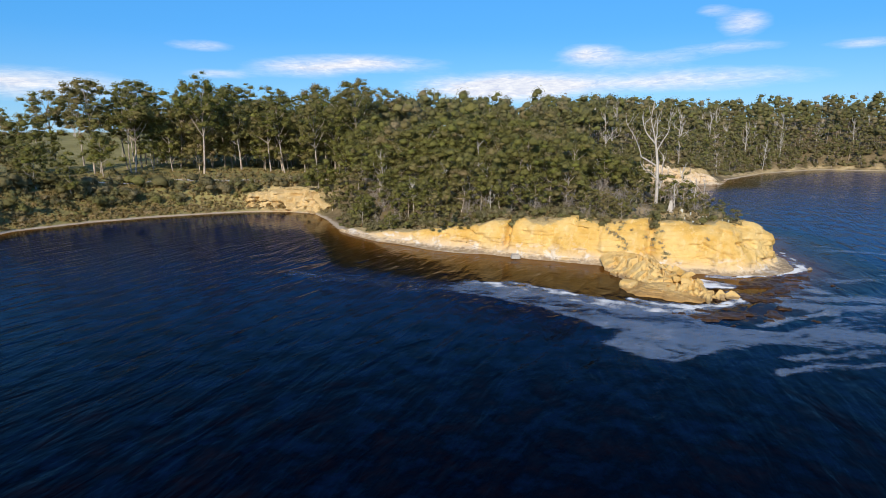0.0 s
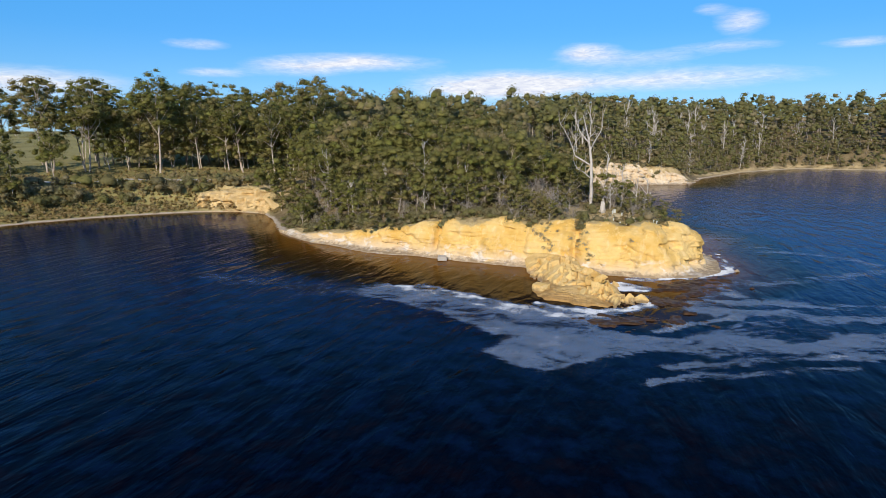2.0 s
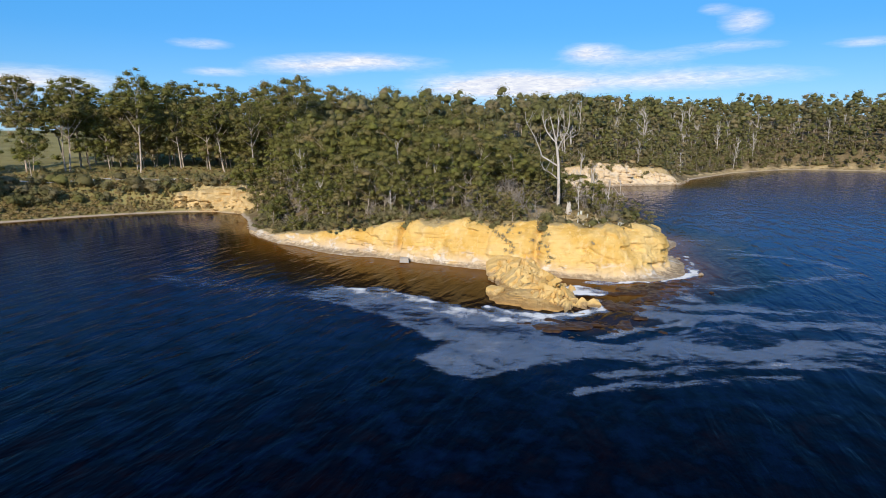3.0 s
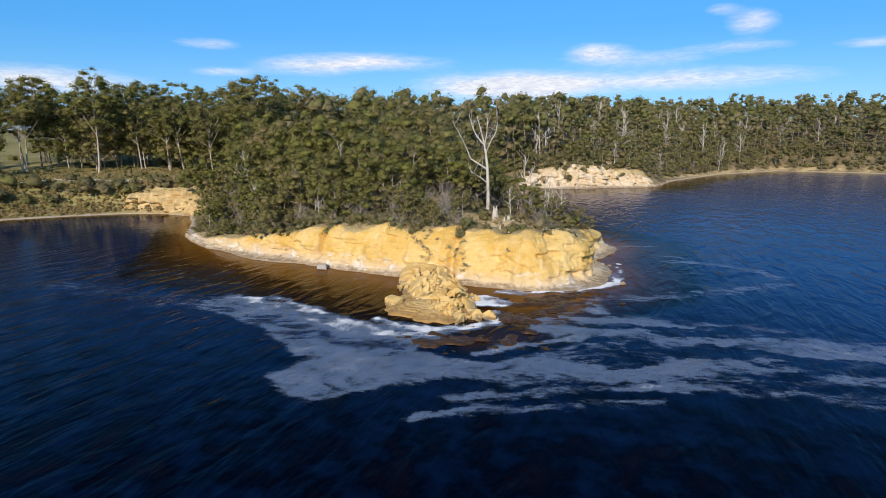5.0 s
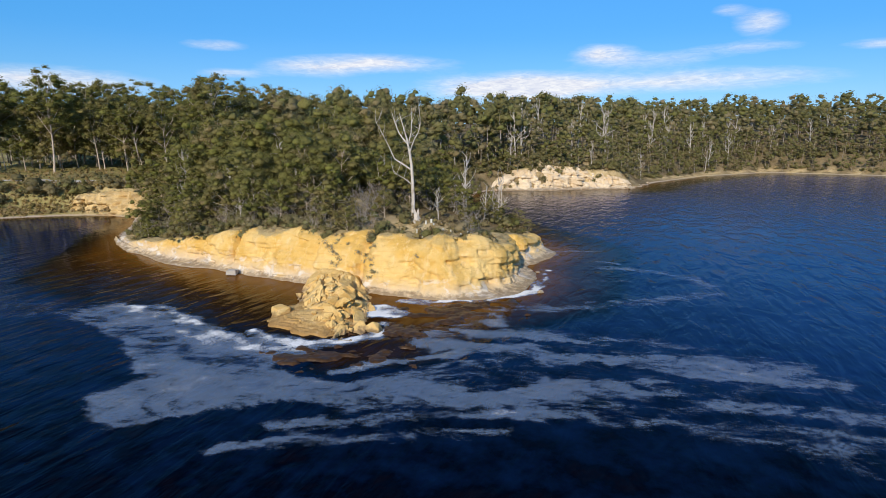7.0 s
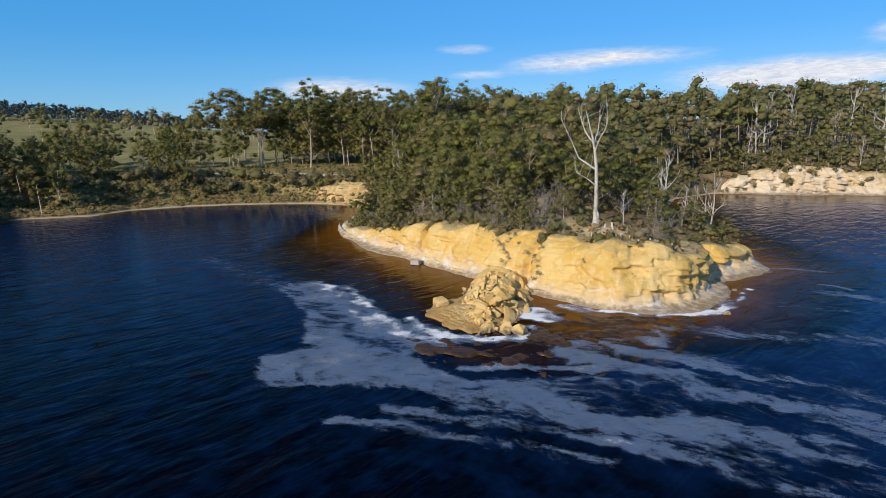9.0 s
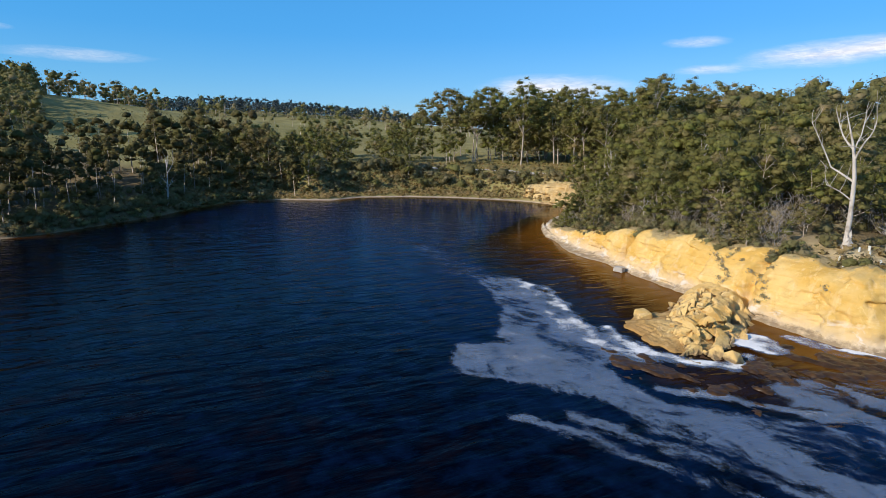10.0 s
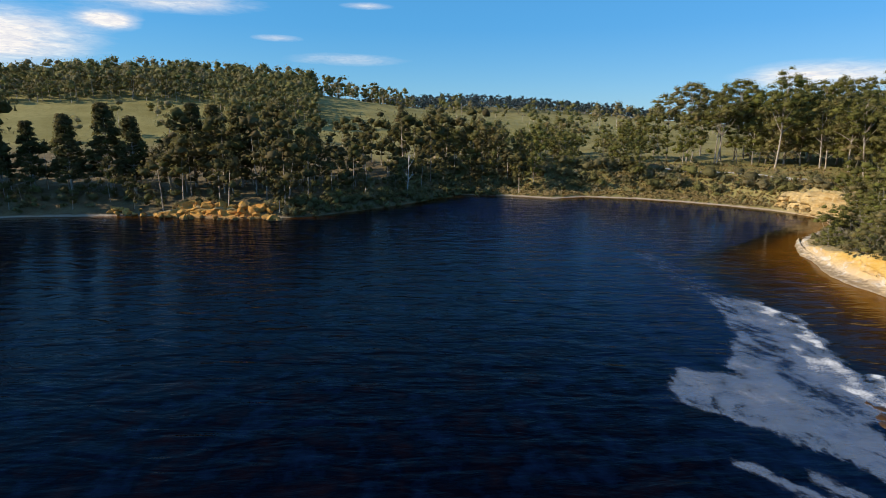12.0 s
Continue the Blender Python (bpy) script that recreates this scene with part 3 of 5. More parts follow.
    me = mesh_of(name, np.stack([x.ravel(), y.ravel(), z.ravel()], 1), grid_faces(len(s), rows), [mat], True)
    float_attribute(me, "turf", smooth((V - 0.74 + 0.08 * fbm(S * 0.3, V * 0, seed + 70)) / 0.14).ravel())
    tagged(new(name, me), label, "cliff", kind="structure")
    return np.stack([x.ravel(), y.ravel(), z.ravel()], 1)[smooth((V - 0.2) / 0.05).ravel() > 0.9]


HEAD = [p for s in STRETCHES[5:8] for p in s[0]] + [(37.4, 67), (36.6, 69.5), (38.4, 71.5), (40.4, 75), (41.3, 77.5), (39.5, 82), (36.4, 88), (33, 94)]
FACE = cliff("cliff_headland", HEAD, (0.4, 0.5, 0.8, 1.4, 2.3, 3.3, 4.1, 4.5, 4.8, 4.9, 4.9, 4.7, 3.7, 3.3, 2.6, 2.3, 2.2, 2.2, 2.2), OCHRE,
      "ochre yellow sandstone sea cliff with a pale wave-cut ledge", leans=(0.3, 0.3, 0.3, 0.3, 0.3, 0.34, 0.5, 0.56, 0.5, 0.4, 0.3, 0.4, 0.6, 0.5, 0.3),
      broken=(0, 0, 0.1, 0.2, 0.2, 0.25, 0.1, 0.15, 0.5, 0.8, 0.8, 0.5, 0.4, 0.3, 0), notches=((0.315, 0.35, 1.3, 0.1), (0.475, 0.4, 0.9, 0.1), (0.735, 0.6, 1.6, 0.2)))
cliff("cliff_bay", STRETCHES[9][0], (1.0, 4.4, 5.8, 6.0, 5.2, 4.2, 3.2, 1.4), PALE_ROCK, "pale crumbling sandstone cliff across the bay", 0.35, 60, 1.2, 1.8, 8, 0.9, leans=(0.5, 0.6, 0.5, 0.4), broken=(0.6,))


cliff("cliff_scarp", [(-43, 101.6), (-38, 103.2), (-33, 103.3), (-28.3, 101.6), (-24.6, 98)], (0.8, 3.0, 3.6, 4.4, 4.6, 3.6, 1.6), SCARP_ROCK, "pale crumbling sandy scarp behind the beach", 0.25, 60, 0.4, 2.0, 15, 1.7, broken=(0.8,))


cliff("cliff_side_shore", [(-66, -9), (-63.6, -4), (-61, 1), (-57.6, 6.5), (-55.8, 11), (-55.4, 16)], (0.2, 0.4, 0.8, 1.3, 1.4, 0.9, 0.4, 0.2), RUST_ROCK,
      "low broken ledge of rust orange sandstone on the side shore", step=0.25, rows=50, ledge=1.2, rough=2.6, seed=61, gullies=0.6, broken=(0.9,))


def rock_mesh(name, rng, size, mat, points=16, flat=0.75):
    """An angular boulder: the hull of scattered points with worn edges."""
    bm = bmesh.new()
    for _ in range(points):
        v = Vector((rng.gauss(0, 1), rng.gauss(0, 1), rng.gauss(0, 1))).normalized() * rng.uniform(0.8, 1.05)
        bm.verts.new((v.x * size[0] / 2, v.y * size[1] / 2, v.z * size[2] / 2 * flat / 0.75))
    hull = bmesh.ops.convex_hull(bm, input=bm.verts)
    loose = {g for g in hull["geom_interior"] + hull["geom_unused"] if isinstance(g, bmesh.types.BMVert)}
    bmesh.ops.delete(bm, geom=list(loose), context="VERTS")
    bmesh.ops.bevel(bm, geom=list(bm.edges), offset=0.025 * min(size), segments=1, affect="EDGES", profile=0.6)
    me = bpy.data.meshes.new(name)
    bm.to_mesh(me)
    bm.free()
    me.materials.append(mat)
    return me


def build_outcrop():
    """The broken heap of blocks that runs out from the cliff, on its low rock shelf."""
    rng = random.Random(11)
    base = new("sandstone_outcrop")
    base.location = (21, 51.5, 0)
    tagged(base, "collapsed heap of cracked ochre sandstone blocks at the cliff foot", "rock outcrop")
    n, m = 110, 40
    a, r = np.meshgrid(np.linspace(0, 2 * math.pi, n, endpoint=False), np.linspace(0, 1, m), indexing="ij")
    edge = 1 + 0.2 * fbm(np.cos(a) * 1.8 + 5, np.sin(a) * 1.8, 31)
    x, y = 4.0 * r * edge * np.cos(a) - 0.6, 4.4 * r * edge * np.sin(a) - 1.2
    rise = np.clip(1 - r + 0.16 * fbm(x * 0.35, y * 0.35, 33), 0, 1) * 9
    terrace = (np.floor(rise) + smooth((rise - np.floor(rise)) / 0.35)) / 9
    z = np.where(r < 0.98, 0.02 + 0.75 * terrace, -0.6) + 0.04 * fbm(x, y, 35)
    f = grid_faces(n, m)
    last = np.arange(m - 1)
    close = np.stack([(n - 1) * m + last, last, last + 1, (n - 1) * m + last + 1], 1)
    part("rock_shelf", mesh_of("rock_shelf", np.stack([x.ravel(), y.ravel(), z.ravel()], 1), np.vstack([f, close]), [SHELF_ROCK], True), base, "low wave-worn rock shelf in curved layers")
    nx, ny = 120, 200
    xs, ys = np.meshgrid(np.linspace(-4.4, 4.6, nx), np.linspace(-6.0, 9.0, ny), indexing="ij")
    lot = np.random.default_rng(12)
    many = 110
    seeds = np.stack([lot.uniform(-4.4, 4.6, many), lot.uniform(-6, 9, many)], 1)
    tilt = lot.normal(scale=0.5, size=(many, 2))
    lift = lot.uniform(-0.55, 0.6, many)
    wx, wy = xs + 0.35 * fbm(xs * 0.8, ys * 0.8, 45), ys + 0.35 * fbm(xs * 0.8, ys * 0.8, 46)
    dist = np.hypot(wx[..., None] - seeds[:, 0], (wy[..., None] - seeds[:, 1]) * 0.8)
    two = np.sort(dist, axis=2)[..., :2]
    own = dist.argmin(axis=2)
    plane = lift[own] + tilt[own, 0] * (xs - seeds[own, 0]) + tilt[own, 1] * (ys - seeds[own, 1])
    middle = np.interp(ys, (-5, -0.5, 7, 9), (1.7, 0.3, -1.5, -1.9))
    crest = np.interp(ys, (-6, -4.8, -3.2, -1, 1, 3, 5, 7, 9), (-0.3, 0.0, 0.6, 1.2, 1.5, 1.55, 1.6, 1.8, 2.0))
    side = np.abs((xs - middle) / np.interp(ys, (-5, 0, 4, 9), (1.9, 2.6, 2.6, 3.0)))
    mound = np.exp(-side ** 3)
    rubble = smooth((8.0 - ys) / 2.5)
    gap = smooth(1 - (two[..., 1] - two[..., 0]) / 0.26) * (hash2(own, own * 0, 4) > 0.2)
    zz = mound * 0.82 * crest + mound * rubble * (0.6 * plane - 1.3 * gap * smooth((crest - 0.2) / 0.8)) - 0.25 * (1 - mound)
    zz = zz + (0.09 * fbm(xs * 1.6, ys * 1.6, 41) + 0.18 * (1 - rubble) * fbm(xs * 0.6, ys * 0.6, 42)) * mound
    part("rock_core", mesh_of("rock_core", np.stack([xs.ravel(), ys.ravel(), zz.ravel()], 1), grid_faces(nx, ny), [OUTCROP_ROCK], False), base)
    for k in range(84):
        t = rng.uniform(-4.4, 3.4) if k % 5 else rng.uniform(3.0, 6.2)
        c = float(np.interp(t, (-5, -0.5, 7), (1.7, 0.3, -1.5)))
        u = c + rng.gauss(0, 1.35)
        size = rng.uniform(1.2, 2.0) if k < 34 else rng.uniform(0.35, 0.9)
        top = math.exp(-abs((u - c) / 2.3) ** 3) * float(np.interp(t, (-4.8, -3.2, -1, 1, 3, 6.5), (0.0, 0.75, 1.4, 1.7, 1.5, 0.9)))
        ob = part("block", rock_mesh("block", rng, (size, size * rng.uniform(0.6, 0.9), size * rng.uniform(0.55, 1.0)), OUTCROP_ROCK, 9), base)
        ob.location = (u, t, max(0.15, top * 0.92 + rng.uniform(-0.35, 0.2) - 0.15 * (k < 34)))
        ob.rotation_euler = (rng.uniform(-0.9, 0.9), rng.uniform(-0.9, 0.9), rng.uniform(0, 6.28))


build_outcrop()


def build_boulders():
    rng = random.Random(5)
    spots = [(17.3, 50.9, 1.9, OUTCROP_ROCK, "ochre"), (30.5, 57.0, 1.0, PALE_ROCK, "pale"), (34.4, 58.0, 0.9, PALE_ROCK, "pale")]
    for k in range(44):
        t = rng.random()
        spots.append((-66 + 11.5 * t + rng.uniform(-0.5, 2.2) - 2 * (t < 0.3), -12 + 27 * t, rng.uniform(0.7, 2.0), RUST_ROCK, "rust-coloured"))
    for k in range(40):
        t, off = rng.random(), rng.uniform(0.2, 4.2)
        spots.append((-63.5 + 8 * t - 0.8 * off, -4 + 17 * t + 0.5 * off, rng.uniform(0.9, 2.8), RUST_ROCK, "rust-coloured"))
    for k in range(14):
        spots.append((*(lambda k: (71 + 10 * k + rng.uniform(-0.6, 0.6), 161 + 16 * k + rng.uniform(-0.6, 0.6)))(rng.random()), rng.uniform(0.5, 1.2), PALE_ROCK, "pale"))
    for k in range(12):
        spots.append((rng.uniform(36.2, 39.2), rng.uniform(58.5, 70), rng.uniform(0.4, 0.9), PALE_ROCK, "pale"))
    for x, y, size, mat, tone in spots:
        ob = new("boulder", rock_mesh("boulder", rng, (size, size * rng.uniform(0.7, 1.2), size * rng.uniform(0.55, 0.85)), mat))
        ob.location = (x, y, max(height(x, y), -0.1) + (0.24 if tone == "rust-coloured" else 0.18) * size)
        ob.rotation_euler = (rng.uniform(-0.2, 0.2), rng.uniform(-0.2, 0.2), rng.uniform(0, 6.28))
        tagged(ob, f"{tone} weathered sandstone boulder at the water's edge", "boulder", "shore boulders")


build_boulders()


def build_concrete_block():
    bm = bmesh.new()
    bmesh.ops.create_cube(bm, size=1.0)
    for v in bm.verts:
        v.co.x *= 1.05 if v.co.z < 0 else 0.9
        v.co.y *= 0.75
        v.co.z *= 0.5
    bmesh.ops.subdivide_edges(bm, edges=bm.edges, cuts=2, use_grid_fill=True)
    for v in bm.verts:
        v.co += 0.04 * noise.noise_vector(v.co * 2.3)
    bmesh.ops.bevel(bm, geom=[e for e in bm.edges if e.calc_face_angle(0) > 0.5], offset=0.04, segments=2, affect="EDGES")
    me = bpy.data.meshes.new("concrete_block")
    bm.to_mesh(me)
    bm.free()
    me.materials.append(CONCRETE)
    ob = new("concrete_block", me)
    ob.location, ob.rotation_euler = (7.6, 63.0, 0.3), (0.05, 0.03, 0.12)
    tagged(ob, "pale weathered concrete block lying at the cliff foot", "concrete block")


build_concrete_block()

# ---- trees and shrubs ----


def heart():
    """Corners and triangles of an icosahedron."""
    bm = bmesh.new()
    bmesh.ops.create_icosphere(bm, subdivisions=1, radius=1.0)
    v = np.array([p.co[:] for p in bm.verts])
    f = np.array([[p.index for p in q.verts] for q in bm.faces])
    bm.free()
    return v, f


HEART, HEART_FACES = heart()


class Soup:
    """Gathers tubes and leaves before they become a mesh."""

    def __init__(self):
        self.v, self.f, self.n, self.nrm, self.tone, self.now = [], [], 0, [], [], 0.0

    def add(self, v, f, nrm=None):
        self.nrm.append(np.tile((0.0, 0.0, 1.0), (len(v), 1)) if nrm is None else nrm)
        self.v.append(v)
        self.tone.append(np.full(len(v), self.now))
        self.f.append(f + self.n)
        self.n += len(v)

    def tube(self, pts, radii, sides):
        pts = np.asarray(pts, float)
        ang = np.arange(sides) * 2 * math.pi / sides
        way = np.gradient(pts, axis=0)
        way /= np.linalg.norm(way, axis=1)[:, None]
        side = np.cross(way, (0.31, 0.95, 0.05))
        side /= np.linalg.norm(side, axis=1)[:, None]
        third = np.cross(way, side)
        ring = pts[:, None] + np.asarray(radii)[:, None, None] * (side[:, None] * np.cos(ang)[None, :, None] + third[:, None] * np.sin(ang)[None, :, None])
        k = len(pts)
        i, j = np.meshgrid(np.arange(k - 1), np.arange(sides), indexing="ij")
        a, b = (i * sides + j).ravel(), (i * sides + (j + 1) % sides).ravel()
        self.add(ring.reshape(-1, 3), np.stack([a, b, b + sides, a + sides], 1))

    def leaves(self, centre, radius, count, size, rng, squash=0.7, core=0.72):
        """A foliage clump: a lumpy dense heart, and small pointed leaf sprays standing out all round its upper side."""
        centre = np.asarray(centre, float)
        if core:
            v = HEART @ np.linalg.qr(rng.normal(size=(3, 3)))[0]
            d = v / np.linalg.norm(v, axis=1)[:, None]
            v = d * rng.uniform(0.5, 1.3, (len(v), 1)) * radius * core * (1, 1, squash)
            v[:, 2] = np.where(v[:, 2] < 0, 0.55 * v[:, 2], v[:, 2])
            self.add(centre + v, HEART_FACES, d)
        d = rng.normal(size=(count, 3))
        d /= np.linalg.norm(d, axis=1)[:, None]
        d[:, 2] = np.where(d[:, 2] < -0.45, -d[:, 2], d[:, 2])
        far = rng.uniform(core * 0.85 if core else 0.1, 1.2, (count, 1))
        c = centre + d * radius * far * (1, 1, squash)
        nrm = d + rng.normal(scale=0.5, size=(count, 3)) + (0, 0, 0.25)
        nrm /= np.linalg.norm(nrm, axis=1)[:, None]
        u = np.cross(nrm, rng.normal(size=(count, 3)))
        u /= np.linalg.norm(u, axis=1)[:, None]
        v = np.cross(nrm, u)
        a = size * rng.uniform(0.6, 1.3, (count, 1))
        q = np.stack([c + u * a, c - u * a * 0.6 + v * a * 0.48, c - u * a * 0.6 - v * a * 0.48], 1)
        puff = d + 0.2 * nrm
        puff /= np.linalg.norm(puff, axis=1)[:, None]
        self.add(q.reshape(-1, 3), np.arange(count * 3).reshape(-1, 3), np.repeat(puff, 3, axis=0))

    def arrays(self):
        return np.vstack(self.v), np.vstack(self.f) if len({f.shape[1] for f in self.f}) == 1 else [tuple(q) for f in self.f for q in f.tolist()]

    def mesh(self, name, mat, smooth_faces=False):
        return mesh_of(name, *self.arrays(), [mat], smooth_faces)

    def foliage(self, name, mat):
        me = mesh_of(name, *self.arrays(), [mat], True, None, np.vstack(self.nrm))
        float_attribute(me, "tone", np.concatenate(self.tone))
        return me


def bent(p, q, rng, sag=0.12, steps=4):
    p, q = np.asarray(p, float), np.asarray(q, float)
    t = np.linspace(0, 1, steps + 1)[:, None]
    mid = rng.normal(scale=sag * np.linalg.norm(q - p), size=3) * (1, 1, 0.4)
    return p + (q - p) * t + mid * (t * (1 - t) * 2)


def eucalypt_frame(rng, tall, spread, bare, forks, twigs):
    """Trunk and limbs: tubes, and the ends where foliage clumps sit."""
    wood, ends = Soup(), []
    lean = rng.normal(scale=0.05 * tall, size=2)
    top = np.array([lean[0], lean[1], tall * 0.72])
    trunk = bent((0, 0, -0.5), top, rng, 0.05, 7)
    r0 = 0.008 * tall + 0.04
    wood.tube(trunk, np.linspace(r0 * 1.15, r0 * 0.35, 8), 6)
    for k in range(forks):
        at = bare + (0.72 - bare) * (k + rng.uniform(0, 0.8)) / forks
        start = trunk[min(7, int(at / 0.72 * 7))]
        ang = 2.4 * k + rng.uniform(-0.6, 0.6)
        reach = spread * rng.uniform(0.55, 1.0) * (1.1 - 0.45 * at)
        end = start + np.array([math.cos(ang) * reach, math.sin(ang) * reach, tall * rng.uniform(0.1, 0.27)])
        end[2] = min(end[2], tall * 0.97)
        limb = bent(start, end, rng, 0.15)
        wood.tube(limb, np.linspace(r0 * 0.5, r0 * 0.16, 5), 4)
        ends.append(end)
        for _ in range(twigs):
            p = limb[rng.integers(2, 5)]
            e = p + rng.normal(size=3) * (0.35 * spread, 0.35 * spread, 0.07 * tall) + (0, 0, 0.06 * tall)
            wood.tube(bent(p, e, rng, 0.15, 2), (r0 * 0.2, r0 * 0.14, r0 * 0.08), 4)
            ends.append(e)
    for _ in range(3):
        e = top + rng.normal(size=3) * (0.25 * spread, 0.25 * spread, 0.03 * tall) + (0, 0, tall * 0.2)
        wood.tube(bent(top, e, rng, 0.12, 3), np.linspace(r0 * 0.32, r0 * 0.1, 4), 4)
        ends.append(e)
    return wood, ends


def eucalypt(seed, tall, spread, bare, forks, twigs, clump, count, leaf, lobes, flat, core=0.72):
    rng = np.random.default_rng(seed)
    wood, ends = eucalypt_frame(rng, tall, spread, bare, forks, twigs)
    crown = Soup()
    for e in ends:
        for _ in range(lobes):
            c = e + rng.normal(size=3) * clump * (0.8, 0.8, 0.4)
            c[2] = min(max(c[2], tall * (bare * 0.8)), tall * 1.02)
            crown.now = rng.uniform()
            size = rng.uniform(0.5, 1.05)
            crown.leaves(c, clump * size, int(count * (0.4 + 0.75 * size * size)), leaf, rng, flat, core)
    tree = new("eucalyptus_tree")
    part("trunk", wood.mesh("trunk", BARK, True), tree, "pale smooth bark")
    part("crown", crown.foliage("crown", LEAF), tree, "olive green clumped foliage")
    return tree


def dead_tree(seed, tall, forks, name, lean=0.05):
    rng = np.random.default_rng(seed)
    wood = Soup()
    top = np.array([rng.normal() * lean * tall, rng.normal() * lean * tall, tall])
    trunk = bent((0, 0, -0.4), top, rng, 0.04, 8)
    r0 = 0.018 * tall + 0.03
    wood.tube(trunk, np.linspace(r0, r0 * 0.2, 9), 7)
    tree = new(name)
    part("trunk", wood.mesh("trunk", DEAD_WOOD, True), tree)
    for k in range(forks):
        limbs = Soup()
        at = rng.uniform(0.35, 0.92)
        p = trunk[int(at * 8)]
        ang = 2.4 * k + rng.uniform(-0.5, 0.5)
        reach = tall * rng.uniform(0.15, 0.33) * (1.25 - at)
        e = p + np.array([math.cos(ang) * reach, math.sin(ang) * reach, tall * rng.uniform(0.12, 0.26)])
        limb = bent(p, e, rng, 0.14)
        limbs.tube(limb, np.linspace(r0 * 0.5, r0 * 0.1, 5), 5)
        for _ in range(3):
            q = limb[rng.integers(1, 5)]
            e2 = q + rng.normal(size=3) * reach * 0.3 + (0, 0, 0.1 * tall)
            limbs.tube(bent(q, e2, rng, 0.14, 3), np.linspace(r0 * 0.22, r0 * 0.06, 4), 4)
        part("branch", limbs.mesh("branch", DEAD_WOOD, True), tree)
    return tree


def shrub_mesh(seed, wide, tall, clumps, count, leaf, mat):
    rng = np.random.default_rng(seed)
    s = Soup()
    for k in range(clumps):
        a, r = rng.uniform(0, 6.28), wide * 0.5 * math.sqrt(rng.uniform(0, 0.8))
        c = np.array([math.cos(a) * r, math.sin(a) * r, tall * rng.uniform(0.25, 0.75) * (1 - 0.4 * r / wide)])
        s.now = rng.uniform()
        s.leaves(c, wide * 0.24, count, leaf, rng, 0.9)
    return s


def settle(ob, x, y, size, turn, sink=0.1):
    """A copy of a plant standing on the ground at x, y."""
    c = copy_thing(ob, pose(x, y, height(x, y) - sink, 0, 0, turn))
    c.scale = (size, size, size)
    return c


def scatter(x0, x1, y0, y1, step, seed):
    """Jittered spots over a rectangle."""
    rng = np.random.default_rng(seed)
    x, y = np.meshgrid(np.arange(x0, x1, step), np.arange(y0, y1, step), indexing="ij")
    x = x.ravel() + rng.uniform(-0.45, 0.45, x.size) * step
    y = y.ravel() + rng.uniform(-0.45, 0.45, y.size) * step
    return x, y, rng


LOW = [eucalypt(20 + k, 8.0, 2.9, 0.26, 7, 1, 1.25, 74, 0.15, 2, 0.8, 0.64) for k in range(6)]
TALL = [eucalypt(40 + k, 20.0, 4.4, 0.42, 11, 1, 1.45, 62, 0.22, 3, 0.7, 0.6) for k in range(6)]
MID = [eucalypt(50 + k, 12.0, 3.3, 0.2, 10, 1, 1.45, 72, 0.195, 2, 0.82, 0.62) for k in range(6)]


def retire(things):
    """Removes the patterns that copies were made from."""
    for thing in things:
        for ob in (*thing.children_recursive, thing):
            bpy.data.objects.remove(ob)


def build_headland_trees():
    x, y, rng = scatter(-26, 42, 62, 108, 3.55, 71)
    z, d = ground(x, y)
    for px, py, pd in zip(x, y, d):
        clear = (3.3 if px > 3 else 2.2) + 1.0 * float(vnoise(px * 0.3, py * 0.3, 77))
        if px > 22:
            clear = clear + 0.75 * (px - 22) if py < 70 else 2.4
        if pd < clear or (abs(px - 25.5) < 2.6 and py < 76) or rng.uniform() < 0.06:
            continue
        grow = 0.45 + 0.5 * float(smooth((pd - 4) / 12)) + 0.45 * float(smooth((py - 88) / 20))
        grow *= 1 - (0.5 if py < 72 else 0.3) * float(smooth((px - 13) / 10)) * (py < 82)
        k = settle(LOW[rng.integers(6)], px, py, grow * rng.uniform(0.72, 1.3), rng.uniform(0, 360))
        tagged(k, "bushy eucalyptus tree with olive crown on the headland", "tree", "headland trees")


def build_grove():
    """Gums behind the beach: tall ones with clear trunks round a sunny opening, bushier ones between and along the bank."""
    x, y, rng = scatter(-118, -16, 60, 158, 4.9, 72)
    z, d = ground(x, y)
    for px, py, pd in zip(x, y, d):
        glade = -66 < px < -33 and py < 123 and rng.uniform() < 0.93
        shore_belt = px < -64 and py < 116
        if pd < (5 if shore_belt else 12) or glade or (px < -98 and 118 < py) or (px > -33 and pd < 12):
            continue
        if off_track(px, py) < 3.5:
            continue
        if shore_belt:
            if rng.uniform() < (0.34 if py > 92 else 0.55):
                k = settle(MID[rng.integers(6)], px, py, rng.uniform(0.5, 0.95) * (0.75 + 0.25 * float(smooth((pd - 5) / 10))), rng.uniform(0, 360))
                tagged(k, "bushy gum tree with olive crown on the beach bank", "tree", "gums behind the beach")
            continue
        if rng.uniform() < (0.72 if px < -78 and py > 104 else 0.08):
            continue
        if (rng.uniform() < 0.48 and py > 116) or px < -78:
            k = settle(TALL[rng.integers(6)], px, py, rng.uniform(0.72, 1.05), rng.uniform(0, 360))
            tagged(k, "tall gum tree with pale trunk and open crown", "tree", "gums behind the beach")
        else:
            k = settle(MID[rng.integers(6)], px, py, rng.uniform(0.65, 1.1), rng.uniform(0, 360))
            tagged(k, "bushy gum tree with olive crown on the beach bank", "tree", "gums behind the beach")
    k = settle(TALL[2], -57, 121, 1.05, 40)
    tagged(k, "tall gum tree with thick pale trunk above the gravel track", "tree", "gums behind the beach")


build_headland_trees()
build_grove()
retire(LOW + TALL + MID)


